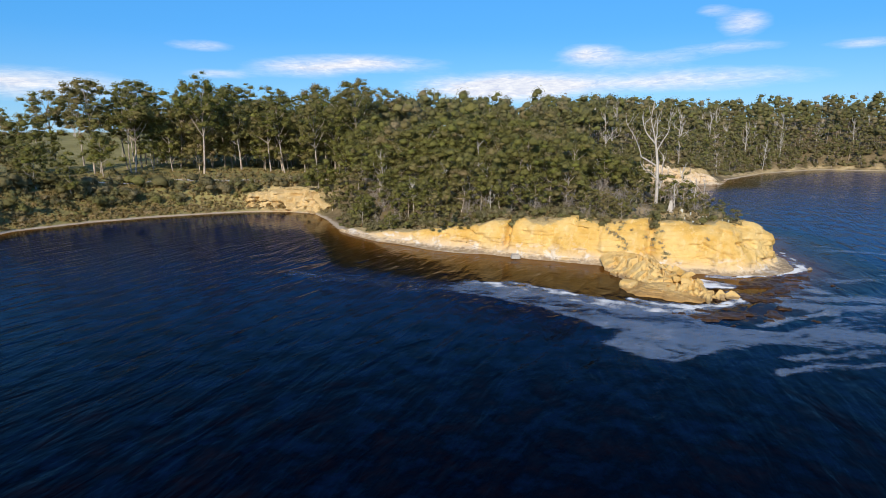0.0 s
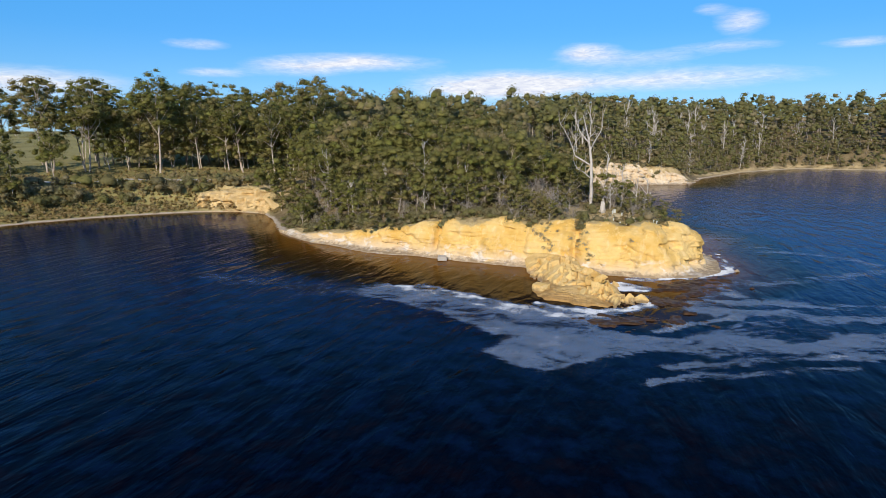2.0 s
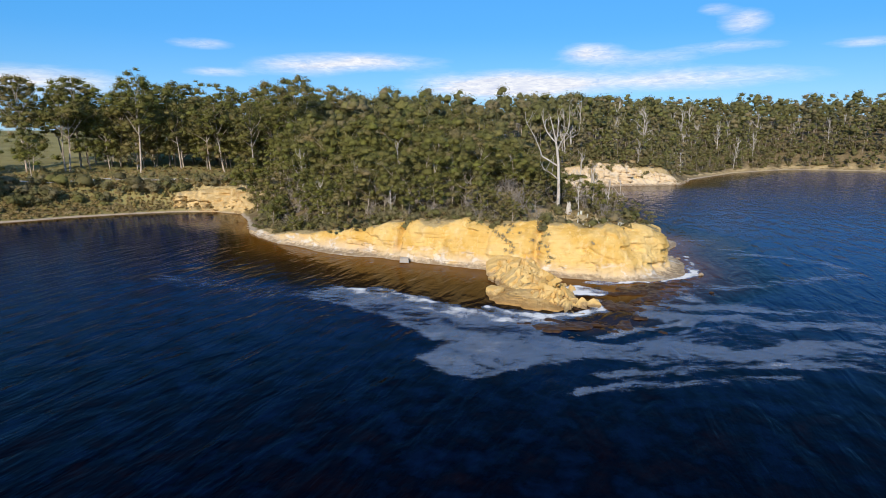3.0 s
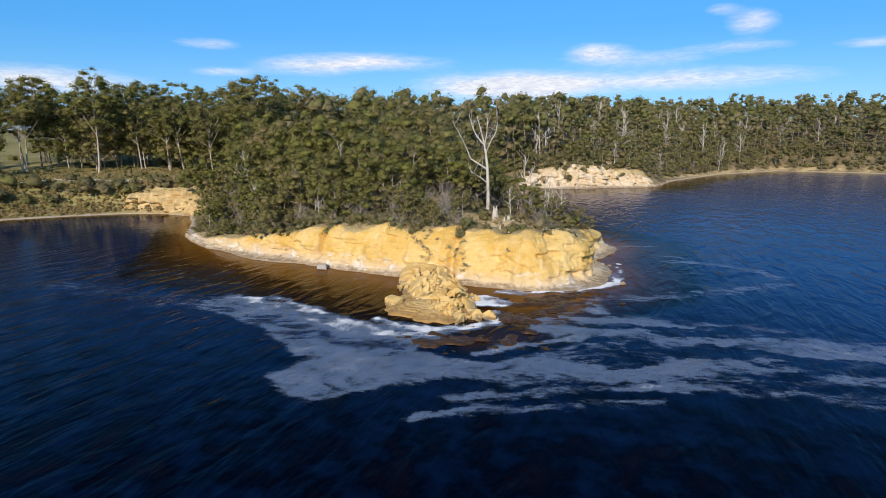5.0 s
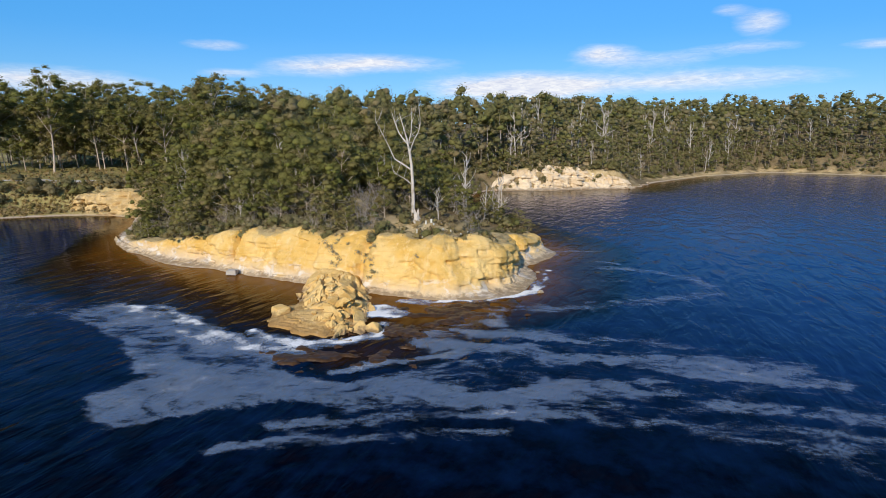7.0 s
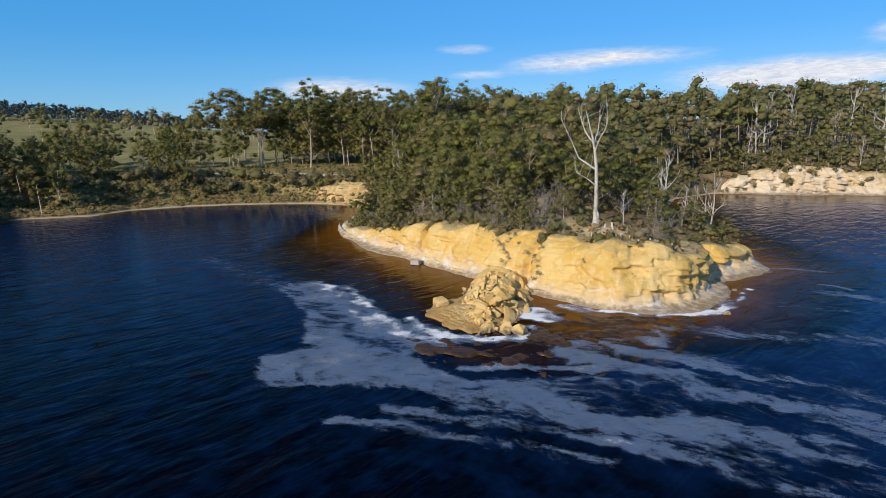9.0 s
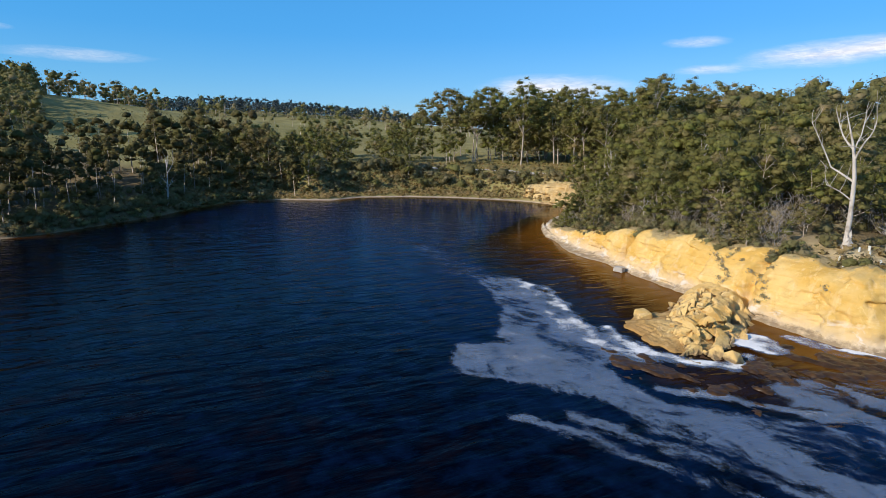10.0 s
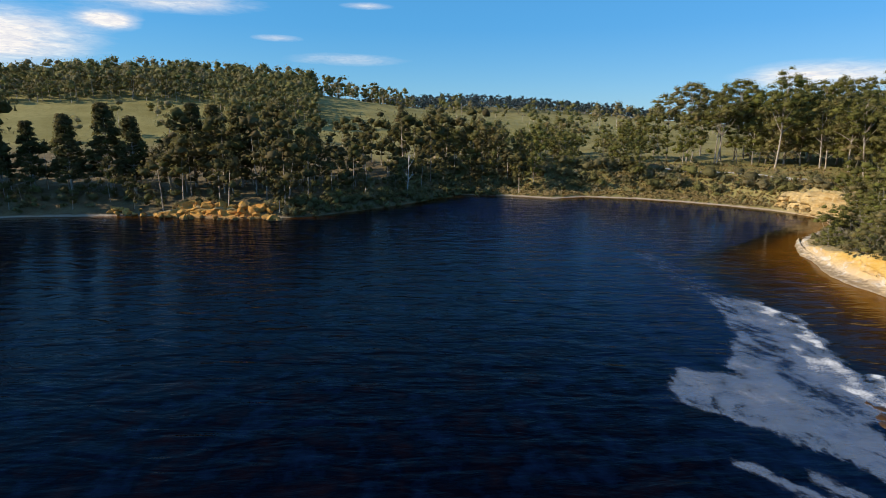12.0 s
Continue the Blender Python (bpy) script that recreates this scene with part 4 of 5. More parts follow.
def build_dead_trees():
    rng = np.random.default_rng(4)
    big = new("dead_tree")
    stem = Soup()
    stem.tube([(0, 0, -0.4), (0.05, 0, 2.0), (-0.02, 0.1, 4.0), (-0.1, 0.1, 5.6), (-0.32, 0.1, 7.2), (-0.6, 0.05, 8.6), (-1.0, 0, 10.0), (-1.35, 0, 11.2)], (0.22, 0.2, 0.18, 0.165, 0.14, 0.1, 0.06, 0.025), 8)
    part("trunk", stem.mesh("trunk", DEAD_WOOD, True), big)
    for start, mid, end, r in (((-0.05, 0.1, 5.2), (-2.0, 0.4, 6.4), (-3.9, 0.4, 10.2), 0.11), ((-0.3, 0.1, 7.0), (0.35, -0.4, 8.6), (0.9, -0.3, 10.6), 0.09), ((-0.5, 0.1, 8.0), (-1.5, 0.5, 9.2), (-2.2, 0.4, 11.3), 0.1),
                               ((-0.4, 0.1, 7.6), (-0.2, 0.7, 9.2), (-0.1, 0.9, 11.2), 0.07), ((0.0, 0.0, 3.6), (-0.9, -0.4, 4.4), (-1.9, -0.5, 4.9), 0.07)):
        limb = Soup()
        pts = np.vstack([bent(start, mid, rng, 0.08, 3)[:-1], bent(mid, end, rng, 0.1, 4)])
        limb.tube(pts, np.linspace(r, 0.03, len(pts)), 6)
        for _ in range(6):
            p = pts[rng.integers(2, len(pts))]
            limb.tube(bent(p, p + rng.normal(size=3) * 0.7 + (0, 0, 0.8), rng, 0.15, 3), (0.035, 0.028, 0.02, 0.012), 4)
        part("branch", limb.mesh("branch", DEAD_WOOD, True), big)
    big.matrix_world = pose(25.3, 69.8, height(25.3, 69.8) - 0.1)
    tagged(big, "tall bare dead gum tree, bleached grey, standing on the headland", "dead tree", "dead trees")
    kinds = [dead_tree(60 + k, 9.0, 8, "dead_tree") for k in range(3)]
    rng = random.Random(9)
    spots = [(35, 100, 0.95), (30, 84, 0.8), (33, 78, 0.5), (35, 80, 0.6), (34, 82, 0.55), (31, 77, 0.6), (20, 80, 0.6), (10, 76, 0.55), (2, 77, 0.5), (-6, 80, 0.55), (15, 72, 0.5), (5, 72, 0.4), (28, 71, 0.45),
             (118, 240, 1.3), (58, 176, 1.0), (70, 186, 1.25), (88, 204, 0.9), (100, 224, 1.2), (132, 252, 1.25), (44, 172, 1.1), (50, 188, 1.4), (80, 182, 0.8), (165, 250, 1.2), (94, 234, 1.35), (150, 264, 1.4),
             (64, 202, 1.5), (112, 218, 0.8), (76, 212, 1.4), (40, 161, 1.0), (62, 166, 0.7), (20, 100, 1.0), (-70, 40, 0.9), (-12, 92, 0.8), (4, 90, 0.9), (14, 88, 0.85), (-2, 84, 0.7)]
    for k in range(34):
        x, y = rng.uniform(40, 230), rng.uniform(158, 262)
        if 5 < float(ground(x, y)[1][0]) < 46:
            spots.append((x, y, rng.uniform(1.0, 1.75)))
    for x, y, s in spots:
        c = settle(kinds[rng.randrange(3)], x, y, s * rng.uniform(0.9, 1.1), rng.uniform(0, 360))
        tagged(c, "bare bleached dead gum tree among the woods", "dead tree", "dead trees")
    retire(kinds)


build_dead_trees()

SHRUBS = [tagged(new("shrub", shrub_mesh(80 + k, 2.4, 1.6, 9, 56, 0.12, SHRUB_LEAF).foliage("shrub", SHRUB_LEAF)), "low grey-green coastal shrub", "shrub") for k in range(4)]


def build_shrubs():
    rng = random.Random(14)
    spots = []
    x, y, r = scatter(-28, 41, 56, 98, 1.7, 73)
    z, d = ground(x, y)
    for px, py, pd in zip(x, y, d):
        if 2.6 < pd < 6.5 and r.uniform() < (0.75 if px < 20 else 0.4 if px < 26 else 0.2):
            spots.append((px, py, r.uniform(0.5, 1.0)))
    x, y, r = scatter(-84, -24, 40, 122, 2.6, 74)
    z, d = ground(x, y)
    for px, py, pd in zip(x, y, d):
        if 5.0 < pd < 13 and r.uniform() < 0.62 and off_track(px, py) > 3.4 and not on_scarp(px, py):
            spots.append((px, py, r.uniform(0.7, 1.5)))
    rng.shuffle(spots)
    for px, py, s in spots[:290]:
        c = settle(SHRUBS[rng.randrange(4)], px, py, s, rng.uniform(0, 360))
        tagged(c, group="coastal shrubs")


build_shrubs()
retire(SHRUBS)


def bare_shrub_mesh(seed):
    """A leafless bush: many thin grey stems fanning from the ground."""
    rng = np.random.default_rng(seed)
    s = Soup()
    for _ in range(13):
        e = rng.normal(size=3) * (0.55, 0.55, 0.35) + (0, 0, 1.7)
        stem = bent((0, 0, -0.1), e, rng, 0.24, 4)
        s.tube(stem, (0.032, 0.028, 0.022, 0.016, 0.01), 3)
        for _ in range(4):
            p = stem[rng.integers(1, 5)]
            s.tube(bent(p, p + rng.normal(size=3) * 0.5 + (0, 0, 0.25), rng, 0.25, 2), (0.017, 0.014, 0.008), 3)
    return s.mesh("bare_shrub", TWIG, True)


def build_bare_shrubs():
    kinds = [tagged(new("bare_shrub", bare_shrub_mesh(300 + k)), "leafless grey twiggy shrub on the cliff top", "shrub", "bare shrubs") for k in range(3)]
    x, y, rng = scatter(-24, 40, 60, 100, 2.6, 76)
    z, d = ground(x, y)
    for px, py, pd in zip(x, y, d):
        if 3.6 < pd < 18 and rng.uniform() < (0.72 if px < 22 else 0.3 if py > 70 else 0.1):
            settle(kinds[rng.integers(3)], px, py, rng.uniform(0.5, 1.0) * (1.0 + 0.8 * float(smooth((pd - 4) / 6))), rng.uniform(0, 360))
    retire(kinds)


build_bare_shrubs()


def build_pines():
    """Dark full-bodied pines on the side shore, their leaf colour darkened for its shade."""
    kinds = []
    for k in range(2):
        rng = np.random.default_rng(330 + k)
        wood, crown = Soup(), Soup()
        wood.tube(bent((0, 0, -0.4), (0, 0, 13.0), rng, 0.01, 6), np.linspace(0.26, 0.05, 7), 7)
        for h in np.arange(2.2, 14.0, 0.62):
            reach = (3.6 * (1 - h / 14.6) + 0.5) * rng.uniform(0.75, 1.1)
            for a in rng.uniform(0, 6.28, 5):
                e = np.array([math.cos(a) * reach, math.sin(a) * reach, h + 0.35 * reach])
                wood.tube(bent((0, 0, h), e, rng, 0.08, 2), (0.05, 0.035, 0.015), 3)
                crown.now = rng.uniform()
                crown.leaves(e * (0.8, 0.8, 1), 0.85, 46, 0.3, rng, 0.6)
        tree = new("pine_tree")
        part("trunk", wood.mesh("trunk", BARK, True), tree)
        part("crown", crown.foliage("crown", LEAF_SHADED), tree)
        kinds.append(tree)
    for i, (x, y, s) in enumerate(((-78, -20, 0.95), (-79, -14, 1.1), (-77, -9.5, 0.95), (-80, 0.5, 1.08), (-76, 9, 1.05), (-82, -27, 0.85), (-84, 4, 1.05), (-85, -33, 0.8), (-79, 16, 0.95))):
        tagged(settle(kinds[i % 2], x, y, s, 77 * i), "dark green pine on the side shore, leaf colour darkened as shade", "tree", "pines on the side shore")
    retire(kinds)


build_pines()


def build_woods(name, spots, label, detail, seed, leaf_mat=LEAF_FAR):
    """Many far trees joined into one stand: trunks and clumped crowns."""
    rng = np.random.default_rng(seed)
    s, slots = Soup(), []
    clumps, count, leaf, low, full = detail
    px, py, tall = (np.array(c) for c in zip(*spots))
    base, _ = ground(px, py)
    for x, y, h, z in zip(px, py, tall, base):
        start = sum(len(f) for f in s.f)
        s.now = own = rng.uniform()
        top = np.array([x + rng.normal() * 0.05 * h, y + rng.normal() * 0.05 * h, z + h * 0.8])
        mid = (0.6 * x + 0.4 * top[0], 0.6 * y + 0.4 * top[1], z + 0.35 * h)
        for k in range(3):
            a = 2.1 * k
            w = 0.012 * h * np.array([math.cos(a), math.sin(a), 0]), 0.012 * h * np.array([math.cos(a + 2.1), math.sin(a + 2.1), 0])
            p = np.array([x, y, z - 0.3])
            s.add(np.array([p + w[0], p + w[1], mid + 0.7 * w[1], mid + 0.7 * w[0], top]), np.array([(0, 1, 2), (0, 2, 3), (3, 2, 4)]), np.tile((w[0] + w[1]) / np.linalg.norm(w[0] + w[1]), (5, 1)))
        wood = 9
        wide = h * rng.uniform(0.2, 0.34)
        for k in range(clumps):
            a = rng.uniform(0, 6.28)
            up = rng.uniform(low, 0.97)
            r = wide * math.sqrt(rng.uniform(0.05, 1)) * (1.1 - 0.75 * max(up - 0.62, 0) / 0.3 - 0.3 * max(0.62 - up, 0))
            c = (x + math.cos(a) * r, y + math.sin(a) * r, z + h * up)
            s.now = min(max(own + rng.normal() * 0.12, 0.0), 1.0)
            s.leaves(c, full * h * rng.uniform(0.09, 0.17), count, leaf * h / 15, rng, 0.9, 0.62)
        total = sum(len(f) for f in s.f) - start
        slots.append(np.r_[np.ones(wood, int), np.zeros(total - wood, int)])
    v, f = s.arrays()
    me = mesh_of(name, v, f, [leaf_mat, BARK], True, np.concatenate(slots), np.vstack(s.nrm))
    float_attribute(me, "tone", np.concatenate(s.tone))
    return tagged(new(name, me), label, "woodland", kind="stuff")


def wood_spots(x0, x1, y0, y1, step, seed, keep, tall):
    x, y, rng = scatter(x0, x1, y0, y1, step, seed)
    z, d = ground(x, y)
    return [(a, b, tall(a, b, e) * rng.uniform(0.68, 1.25)) for a, b, e in zip(x, y, d) if e > 1.5 and keep(a, b, e, rng)]


def build_all_woods():
    back = wood_spots(-40, 44, 106, 205, 5.0, 91, lambda x, y, d, r: d > 5 and (x > -22 or y > 138) and r.uniform() < 0.92, lambda x, y, d: 8.5 + 5 * float(smooth((y - 105) / 45)))
    build_woods("woodland", back, "dense eucalyptus woodland behind the headland", (10, 23, 0.36, 0.5, 1.0), 1)
    right = wood_spots(36, 330, 155, 335, 5.4, 92, lambda x, y, d, r: 3 < d < 100 and r.uniform() < 0.95, lambda x, y, d: (5.5 + 6.5 * float(smooth((d - 4) / 30))) * (1.08 if (x * 7.13 + y * 3.7) % 1 < 0.12 and d > 40 else 1))
    right += wood_spots(36, 260, 155, 262, 4.6, 97, lambda x, y, d, r: 2.5 < d < 26 and r.uniform() < 0.85, lambda x, y, d: 4.5 + 0.12 * d)
    build_woods("woodland", right, "eucalyptus forest along the far side of the bay", (8, 12, 0.52, 0.36, 1.05), 2)
    # below y -33 the trees are unseen, made taller to shade the shore
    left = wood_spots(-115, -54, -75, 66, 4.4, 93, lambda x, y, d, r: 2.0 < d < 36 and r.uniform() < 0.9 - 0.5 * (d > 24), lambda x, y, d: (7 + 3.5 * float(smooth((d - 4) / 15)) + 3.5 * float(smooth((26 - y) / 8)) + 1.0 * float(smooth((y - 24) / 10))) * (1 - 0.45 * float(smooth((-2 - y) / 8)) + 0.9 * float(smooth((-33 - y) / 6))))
    build_woods("woodland", left, "eucalyptus and pine belt along the side shore, leaves darkened as shade, unseen end raised", (11, 24, 0.4, 0.2, 1.0), 3, LEAF_SHADED)

    def on_hill(x, y, d, r):
        forest = x < (-262 if y < -4 else -215) and y < 42 + 0.11 * (-260 - x)
        crest = -400 < x < -330 and y < 118
        return d > 60 and r.uniform() < (0.9 if forest else (0.8 if (x * 0.031 + y * 0.043) % 1 < 0.45 else 0.05) if crest else 0.02)

    hill = wood_spots(-440, -150, -190, 190, 5.9, 94, on_hill, lambda x, y, d: 12)
    build_woods("woodland", hill, "trees on the grazed hill and its wooded crest", (9, 10, 0.75, 0.14, 1.25), 4)
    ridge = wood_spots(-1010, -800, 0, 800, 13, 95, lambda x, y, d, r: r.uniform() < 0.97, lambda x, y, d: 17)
    build_woods("woodland", ridge, "distant dark wooded ridge, haze blue put into its leaves", (5, 6, 1.5, 0.2, 1.5), 5, LEAF_HAZED)
    behind = wood_spots(-320, -36, 152, 330, 6, 96, lambda x, y, d, r: d > 40 and r.uniform() < (0.85 if x > -72 and y < 190 else 0.04), lambda x, y, d: 12)
    build_woods("woodland", behind, "scattered gums on the pasture behind the grove", (10, 16, 0.5, 0.4, 1.0), 6)


build_all_woods()


def build_scrub():
    """Low scrub that closes the ground under and in front of the trees."""
    rng = np.random.default_rng(19)
    s = Soup()
    for k, (x0, x1, y0, y1, step, lo, hi, share, big) in enumerate((
            (-26, 41, 58, 106, 2.0, 2.5, 24, 0.75, 1.0), (-22, 3, 62, 90, 1.3, 1.4, 5, 0.7, 0.8), (20, 42, 108, 160, 1.6, 0.8, 9, 0.85, 1.0), (24, 80, 148, 184, 2.2, 2.6, 28, 0.8, 1.2), (2, 27, 54, 80, 0.9, 2.0, 4.4, 0.75, 0.5), (38, 260, 155, 262, 2.7, 2.2, 24, 0.85, 1.5), (-84, -24, 40, 120, 2.0, 3.0, 16, 0.7, 0.9), (-88, -24, 40, 122, 3.2, 4.5, 16, 0.72, 2.2),
            (-100, -24, 60, 140, 4.5, 15, 40, 0.3, 0.9), (-90, -50, -70, 60, 2.6, 3.0, 12, 0.7, 1.2), (-84, -52, 16, 62, 1.4, -0.5, 5, 0.9, 1.4), (-82, -60, -70, -22, 1.8, 0.8, 4.5, 0.8, 0.8),
            (24, 84, 84, 180, 2.8, 3.5, 14, 0.8, 1.6))):
        x, y, _ = scatter(x0, x1, y0, y1, step, 200 + k)
        z, d = ground(x, y)
        d = np.where(off_track(x, y) < 1.6 + 1.2 * big, -9, d)
        for a, b, c, e in zip(x, y, z, d):
            if lo < e < hi and rng.uniform() < share and not (25 < a < 38 and b < 71 and rng.uniform() < 0.88) and not (on_scarp(a, b) and rng.uniform() < 0.5):
                s.now = rng.uniform()
                r = big * rng.uniform(0.5, 1.05) * (0.75 + 0.25 * float(smooth((e - lo) / 3)))
                s.leaves((a, b, c + 0.55 * r), r, int(22 + 26 * big), 0.07 * big + 0.085, rng, 0.85)
                s.leaves((a + rng.normal() * r * 0.7, b + rng.normal() * r * 0.7, c + r * rng.uniform(0.5, 1.2)), 0.75 * r, int(16 + 20 * big), 0.07 * big + 0.085, rng, 0.9)
    tagged(new("scrub", s.foliage("scrub", SCRUB_LEAF)), "dense low coastal scrub under the trees", "scrub", kind="stuff")


build_scrub()


def build_cliff_plants():
    """Grey-green tufts rooted in the gullies and along the lip of the cliff."""
    rng = np.random.default_rng(23)
    s = Soup()
    x, y, z = FACE.T
    gully = np.exp(-((x - 18.4 - 0.12 * z) / 0.9) ** 2) * (z > 1.4) * (z < 3.9) * (y > 57) + 0.8 * np.exp(-((x - 22.6 + 0.7 * (z - 2)) / 0.6) ** 2) * (z > 1.2) * (z < 3.2) + 0.6 * np.exp(-((x - 37.0) / 0.8) ** 2) * (np.abs(y - 69) < 1.6)
    tufts = 0.04 * (vnoise(x * 0.8, y * 0.8 + z, 91) > 0.4) * smooth((z - 3.0) / 1.2)
    for p in FACE[rng.uniform(size=len(FACE)) < 0.055 * gully + tufts]:
        s.now = rng.uniform(0.4, 1.0)
        s.leaves(p, rng.uniform(0.22, 0.5), 36, 0.1, rng, 0.8, 0.4)
        for k in (-1, -2):
            s.nrm[k] = 0.5 * s.nrm[k] + np.array((0.0, -0.5, 0.45))
    tagged(new("cliff_plants", s.foliage("cliff_plants", CLIFF_LEAF)), "dry grey-green tufts growing on the cliff", "plants", kind="stuff")


build_cliff_plants()


def build_tussocks():
    """Dry grass tufts on the beach bank and the cliff top."""
    rng = np.random.default_rng(15)
    s = Soup()
    for x0, x1, y0, y1, step, lo, hi in ((-84, -24, 40, 116, 0.55, 0.9, 10.0), (-100, -24, 84, 128, 1.4, 10.0, 30.0), (-18, 41, 57, 84, 0.8, 1.9, 5.0), (25, 37, 59, 71, 1.0, 1.6, 12.0)):
        x, y, _ = scatter(x0, x1, y0, y1, step, int(step * 100))
        z, d = ground(x, y)
        for a, b, c, e in zip(x, y, z, d):
            if lo < e < hi and rng.uniform() < 0.72 and not (e > 2.5 and on_scarp(a, b)):
                s.now = rng.uniform()
                s.leaves((a, b, c + 0.18), rng.uniform(0.25, 0.5), 9, 0.3, rng, 0.9, 0)
                s.nrm[-1] = 0.45 * s.nrm[-1] + np.array((0.0, -0.3, 0.8))
    tagged(new("dry_grass", s.foliage("dry_grass", GRASS_LEAF)), "dry straw-coloured grass tussocks", "grass", kind="stuff")


build_tussocks()

def build_reef():
    """Weedy rock ledges that lie just awash off the point."""
    for cx, cy, rx, ry, turn, seed in ((30.6, 52.6, 4.6, 2.3, 0.35, 1), (23.8, 42.6, 3.8, 1.5, 0.15, 2), (27.5, 47.6, 3.0, 1.1, 0.2, 3)):
        nx, ny = 90, 60
        u, v = (a.ravel() for a in np.meshgrid(np.linspace(-1.4, 1.4, nx), np.linspace(-1.4, 1.4, ny), indexing="ij"))
        lx, ly = u * rx, v * ry
        x, y = cx + lx * math.cos(turn) - ly * math.sin(turn), cy + lx * math.sin(turn) + ly * math.cos(turn)
        z = 0.5 * np.exp(-0.95 * (u * u + v * v)) - 0.3 + 0.36 * fbm(x * 0.9, y * 1.3, 80 + seed, 5)
        z = np.where(np.maximum(np.abs(u), np.abs(v)) > 1.36, -0.5, np.minimum(z, 0.16 + 0.05 * vnoise(x * 3, y * 3, 5)))
        me = mesh_of("reef", np.stack([x, y, z], 1), grid_faces(nx, ny), [REEF], True)
        tagged(new("reef", me), "brown weedy rock reef awash off the point", "reef", kind="structure")


build_reef()

# ---- foam on the water ----


def polygon_distance(x, y, ring):
    ring = np.array(ring, float)
    d = np.min([segment_distance(x, y, a, b)[0] for a, b in zip(ring, np.roll(ring, -1, axis=0))], axis=0)
    return np.where(inside(x, y, ring), d, -d)


def line_distance(x, y, pts):
    pts = np.array(pts, float)
    return np.min([segment_distance(x, y, a, b)[0] for a, b in zip(pts[:-1], pts[1:])], axis=0)


def build_foam():
    step = 0.22
    fx, fy = np.arange(-18, 60, step), np.arange(29, 82, step)
    x, y = (a.ravel() for a in np.meshgrid(fx, fy, indexing="ij"))
    wx = x + 0.45 * fbm(x * 0.45, y * 0.45, 51) + 0.12 * fbm(x * 2, y * 2, 53)
    wy = y + 0.45 * fbm(x * 0.45, y * 0.45, 52) + 0.12 * fbm(x * 2, y * 2, 54)
    main = [(-3, 49.6), (0.6, 49.2), (1.2, 53), (5, 52.8), (11, 48.8), (15.8, 44.8), (20.5, 44.4), (24.8, 47), (26.5, 46), (22, 43.4), (20.6, 40.6), (25, 39.4), (29, 41.5), (33, 43.6), (39, 41.2), (45, 38.9),
            (52, 37), (50, 32), (46, 33.8), (41, 35.2), (35, 35.6), (30, 35.8), (26, 35.6), (22, 36.4), (19.3, 35.2), (14.8, 32.9), (11.6, 36.1), (13.1, 38.7), (10.5, 42), (7.2, 44.9), (3, 47.6)]
    f = np.clip(polygon_distance(wx, wy, main) / 0.5, 0, 1) * 0.8
    veil = [(26, 46.5), (30, 49.5), (36, 50), (44, 48), (54, 44), (58, 37), (56, 31), (50, 32), (40, 41), (31, 43.5)]
    f = np.maximum(f, np.clip(polygon_distance(wx, wy, veil) / 2.0, 0, 1) * 0.66)
    drift = [(27.6, 44.3), (28.7, 48.6), (31.5, 52.8), (35.3, 55.0), (36.5, 43.6), (33.8, 43.9), (30.7, 43.6)]
    f = np.maximum(f, np.clip(polygon_distance(wx, wy, drift) / 1.2, 0, 1) * 0.8)
    for pts, wide, much in (
        ([(21.3, 32.2), (24.6, 33.0), (29.5, 33.5), (34.1, 34.5)], 0.55, 0.85),
        ([(31.2, 43.6), (34, 45.4), (38.6, 45.3), (47, 43.5), (55, 38.5)], 0.8, 0.85),
        ([(22.4, 34.0), (25.4, 34.4), (28.7, 35.3), (31.5, 36.6), (37, 36.2)], 0.6, 0.9),
        ([(24.6, 40.6), (27.6, 42.4), (32, 44.4), (36, 45)], 0.5, 0.9),
        ([(35, 53.4), (43, 55.4), (48, 56.7), (53.7, 59.8), (54, 64), (51.6, 67.2), (46, 69)], 1.2, 0.45),
        ([(39.6, 63.9), (43, 63.2), (47, 64)], 0.9, 0.45),
        ([(41.4, 77.3), (44, 78), (47, 77.6)], 0.6, 0.6),
        ([(40.8, 74.2), (43.5, 73), (48, 70.8)], 0.4, 0.6),
        ([(28, 55.4), (32, 55.4), (35.8, 57.0), (38, 60), (39.4, 64.5), (39.8, 67)], 0.6, 1.8),
        ([(40.4, 72), (41.6, 75.2), (43, 75.6)], 0.45, 1.25),
        ([(16.6, 47.0), (18.4, 45.8), (21, 45.0), (23.4, 45.2), (25.2, 46.6), (26.0, 48.4)], 0.75, 1.7),
        ([(-16, 55), (-9, 53), (-3, 50.6), (1, 50.6)], 1.8, 0.5),
        ([(1, 51.5), (3.5, 51.6), (7, 50.6), (11, 47.6), (14.6, 44.8), (18, 43.9), (21, 44.2)], 1.25, 1.1),
        ([(2.5, 52.2), (5.5, 51.9), (8, 50.9), (11.6, 48.2), (15, 45.6), (18, 44.8)], 0.8, 1.4),
    ):
        f = np.maximum(f, np.clip(1.6 * (1 - line_distance(wx, wy, pts) / wide), 0, 1) * much)
    for cx, cy, rx, ry in ((25.3, 51.6, 1.9, 1.7), (27.8, 54.6, 2.2, 0.9)):
        r = np.hypot((wx - cx) / rx, (wy - cy) / ry) + 0.25 * fbm(x * 0.9, y * 0.9, 56)
        f = np.maximum(f, np.clip(3 * (1.05 - r), 0, 1) * 1.9)
    f = np.where(f > 1.0, f * (0.86 + 0.5 * fbm(x * 0.8, y * 0.8, 64)), f)
    thin = f < 1.0
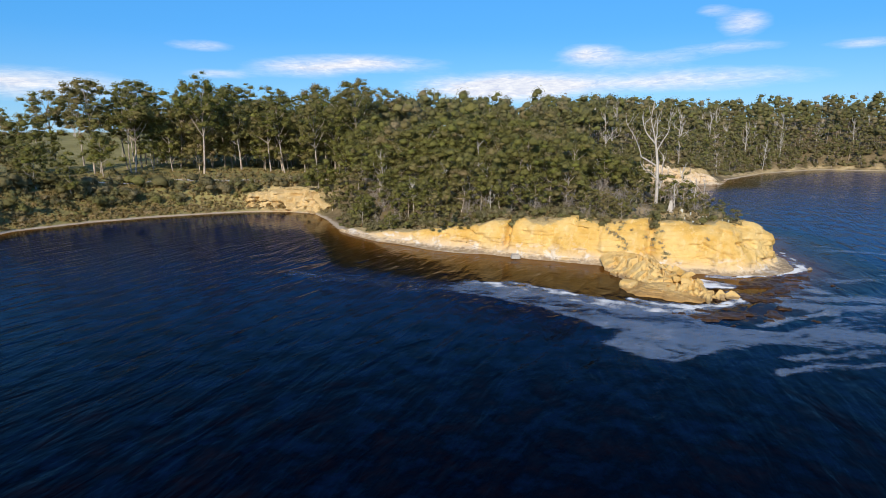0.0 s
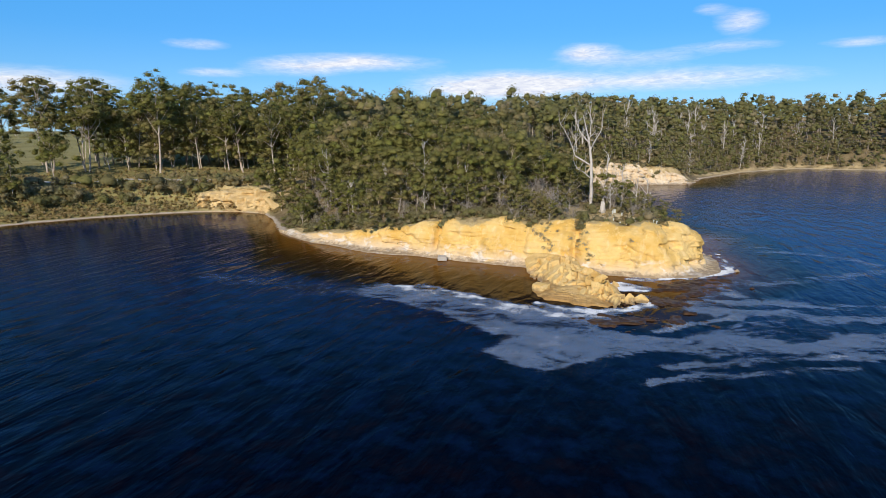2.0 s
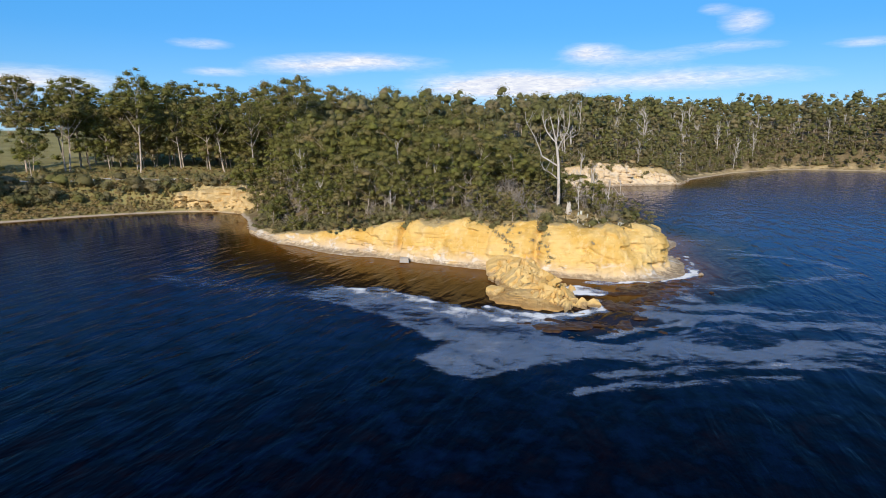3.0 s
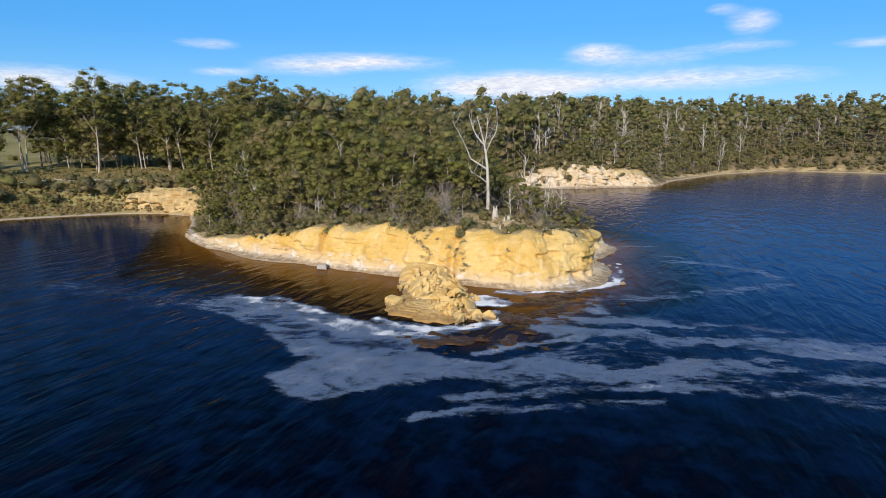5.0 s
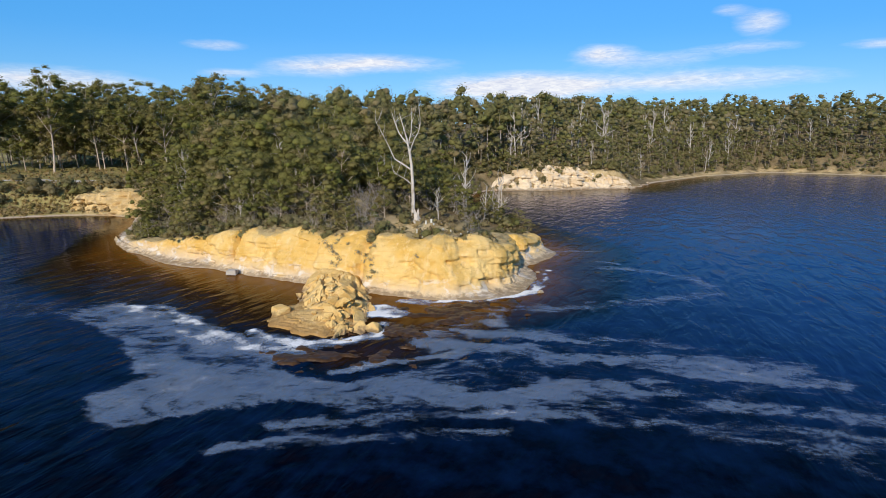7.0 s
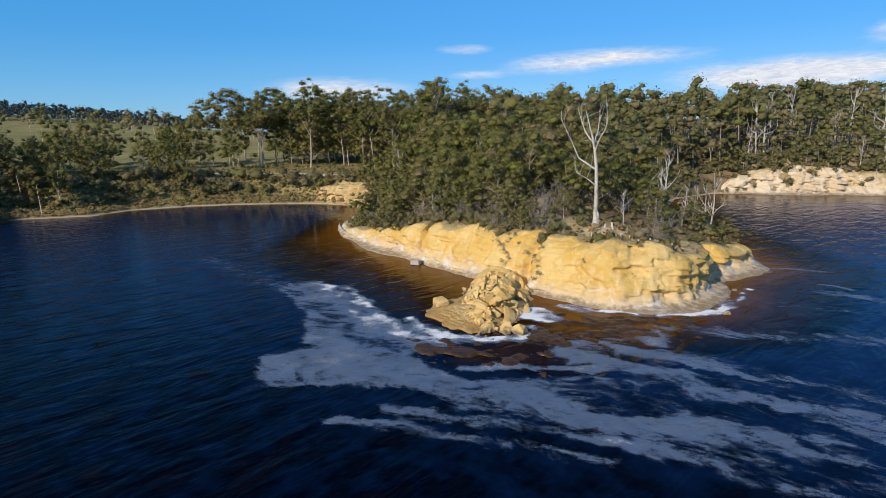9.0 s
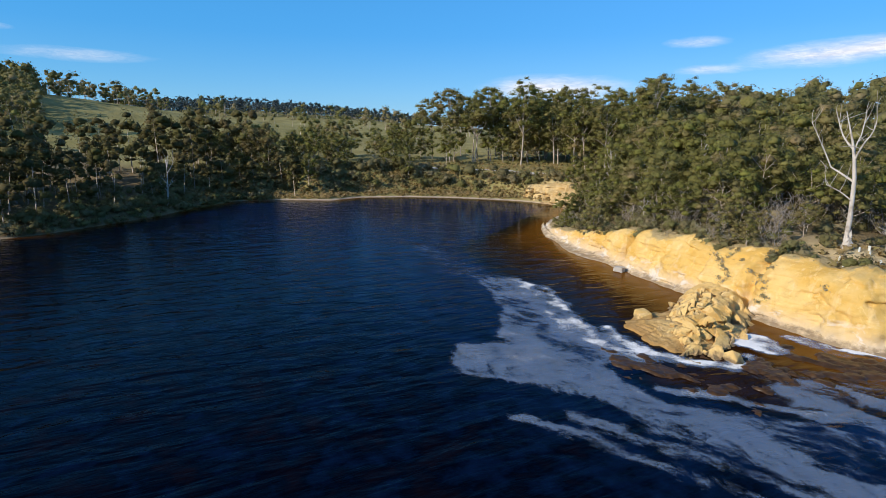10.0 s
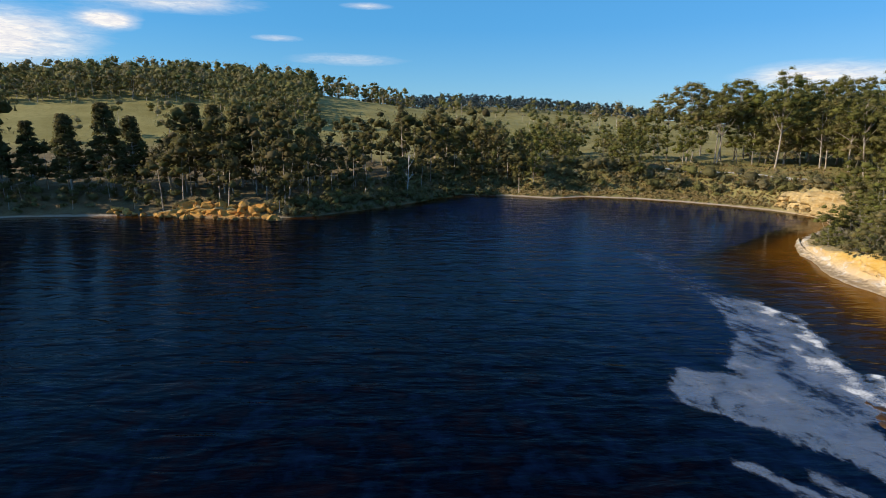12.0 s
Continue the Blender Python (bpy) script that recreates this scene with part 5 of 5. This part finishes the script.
    lens = vnoise(wx * 0.13 + 0.04 * wy, wy * 0.75 + 0.06 * wx, 57) + 0.5 * vnoise(wx * 0.3, wy * 1.5, 58)
    open_water = smooth((lens - 0.1) / 0.25) * smooth((wx - 24) / 10)
    f = np.where(thin, f * (1 - 0.85 * open_water) * (1 + 0.25 * fbm(wx * 0.5, wy * 0.5, 59)), f)
    void = np.exp(-(line_distance(wx, wy, [(7.5, 46.6), (11, 44.4), (15, 41.8), (18.5, 41.2)]) / 1.1) ** 2)
    f = np.where(thin, f * (1 - 0.6 * void), f)
    tail = smooth((wx + 4) / 12)
    f = f * (0.32 + 0.68 * tail)
    f = np.where(f < 1.0, f * (1 - 0.5 * smooth((wx - 38) / 10) * smooth((40 - wy) / 4)), f)
    f = np.where(f < 1.0, f * (1 - 0.16 * smooth((41 - wy) / 5) * smooth((wx - 18) / 8)), f)
    quads = grid_faces(len(fx), len(fy))
    quads = quads[f[quads].max(1) > 0.01]
    used, quads = np.unique(quads, return_inverse=True)
    quads = quads.reshape(-1, 4)
    z = 0.012 + 0.02 * np.clip(f, 0, 2) + 0.01 * (1 + vnoise(x, y, 8))
    over = np.hypot((x - 25.5) / 3.2, (y - 52.5) / 3.8) < 1
    z = z + np.where(over, 0.14, 0)
    me = mesh_of("sea_foam", np.stack([x, y, z], 1)[used], quads, [FOAM], True)
    float_attribute(me, "foam", f[used])
    tagged(new("sea_foam", me), "streaky white sea foam drifting on dark water", "foam", kind="stuff")


build_foam()

# ---- small things ----


def tree_guard_mesh():
    """A short open plastic tube with a wall thickness."""
    bm = bmesh.new()
    rings = []
    for r, z in ((0.08, 0.0), (0.07, 0.42), (0.057, 0.42), (0.062, 0.05)):
        rings.append([bm.verts.new((r * math.cos(a), r * math.sin(a), z)) for a in (k * math.pi / 4 for k in range(8))])
    for p, q in zip(rings[:-1], rings[1:]):
        for k in range(8):
            bm.faces.new((p[k], p[(k + 1) % 8], q[(k + 1) % 8], q[k]))
    me = bpy.data.meshes.new("tree_guard")
    bm.to_mesh(me)
    bm.free()
    me.materials.append(GUARD)
    return me


def build_tree_guards():
    me, rng = tree_guard_mesh(), random.Random(21)
    for k in range(34):
        x, y = rng.uniform(26.5, 35.5), rng.uniform(60.8, 67.5)
        ob = new("tree_guard", me)
        ob.matrix_world = pose(x, y, height(x, y) - 0.02, rng.uniform(-6, 6), rng.uniform(-6, 6), rng.uniform(0, 90))
        tagged(ob, "white plastic tree guard around a seedling", "tree guard", "tree guards")


build_tree_guards()


def build_stump():
    """A broken, bleached stump with a splintered top."""
    rng = np.random.default_rng(8)
    sides, rows = 14, 9
    v = []
    for j in range(rows):
        h = j / (rows - 1)
        for k in range(sides):
            a = 2 * math.pi * k / sides
            r = 0.36 * (1 - 0.35 * h) + 0.12 * (1 - h) ** 3 * (1 + math.cos(3 * a)) + 0.03 * rng.normal()
            tip = 1.25 + 0.22 * math.sin(2 * a + 0.6) + 0.1 * rng.normal()
            v.append((r * math.cos(a), 0.8 * r * math.sin(a), h * tip))
    v.append((0, 0, 0.85))
    f = [(j * sides + k, j * sides + (k + 1) % sides, (j + 1) * sides + (k + 1) % sides, (j + 1) * sides + k) for j in range(rows - 1) for k in range(sides)]
    f += [((rows - 1) * sides + k, (rows - 1) * sides + (k + 1) % sides, len(v) - 1) for k in range(sides)]
    ob = new("tree_stump", mesh_of("tree_stump", v, f, [DEAD_WOOD], False))
    ob.matrix_world = pose(26.1, 66.8, height(26.1, 66.8) - 0.05, 4, -3, 30)
    tagged(ob, "pale bleached tree stump beside the planted ground", "tree stump")


build_stump()


def build_track():
    """The gravel track along the bank behind the beach."""
    way, s = resample(TRACK, 0.8)
    t = np.gradient(way, axis=0)
    t /= np.hypot(t[:, 0], t[:, 1])[:, None]
    side = np.stack([-t[:, 1], t[:, 0]], 1)
    rows = []
    for o in np.linspace(-1.5, 1.5, 7):
        p = way + side * (o + 0.2 * vnoise(s * 0.6, s * 0 + o, 61))[:, None]
        z, _ = ground(p[:, 0], p[:, 1])
        rows.append(np.stack([p[:, 0], p[:, 1], z + 0.09 - 0.03 * abs(o)], 1))
    v = np.stack(rows, 1).reshape(-1, 3)
    tagged(new("track", mesh_of("track", v, grid_faces(len(s), 7), [GRAVEL], True)), "pale gravel track along the wooded bank", "track", kind="structure")


build_track()
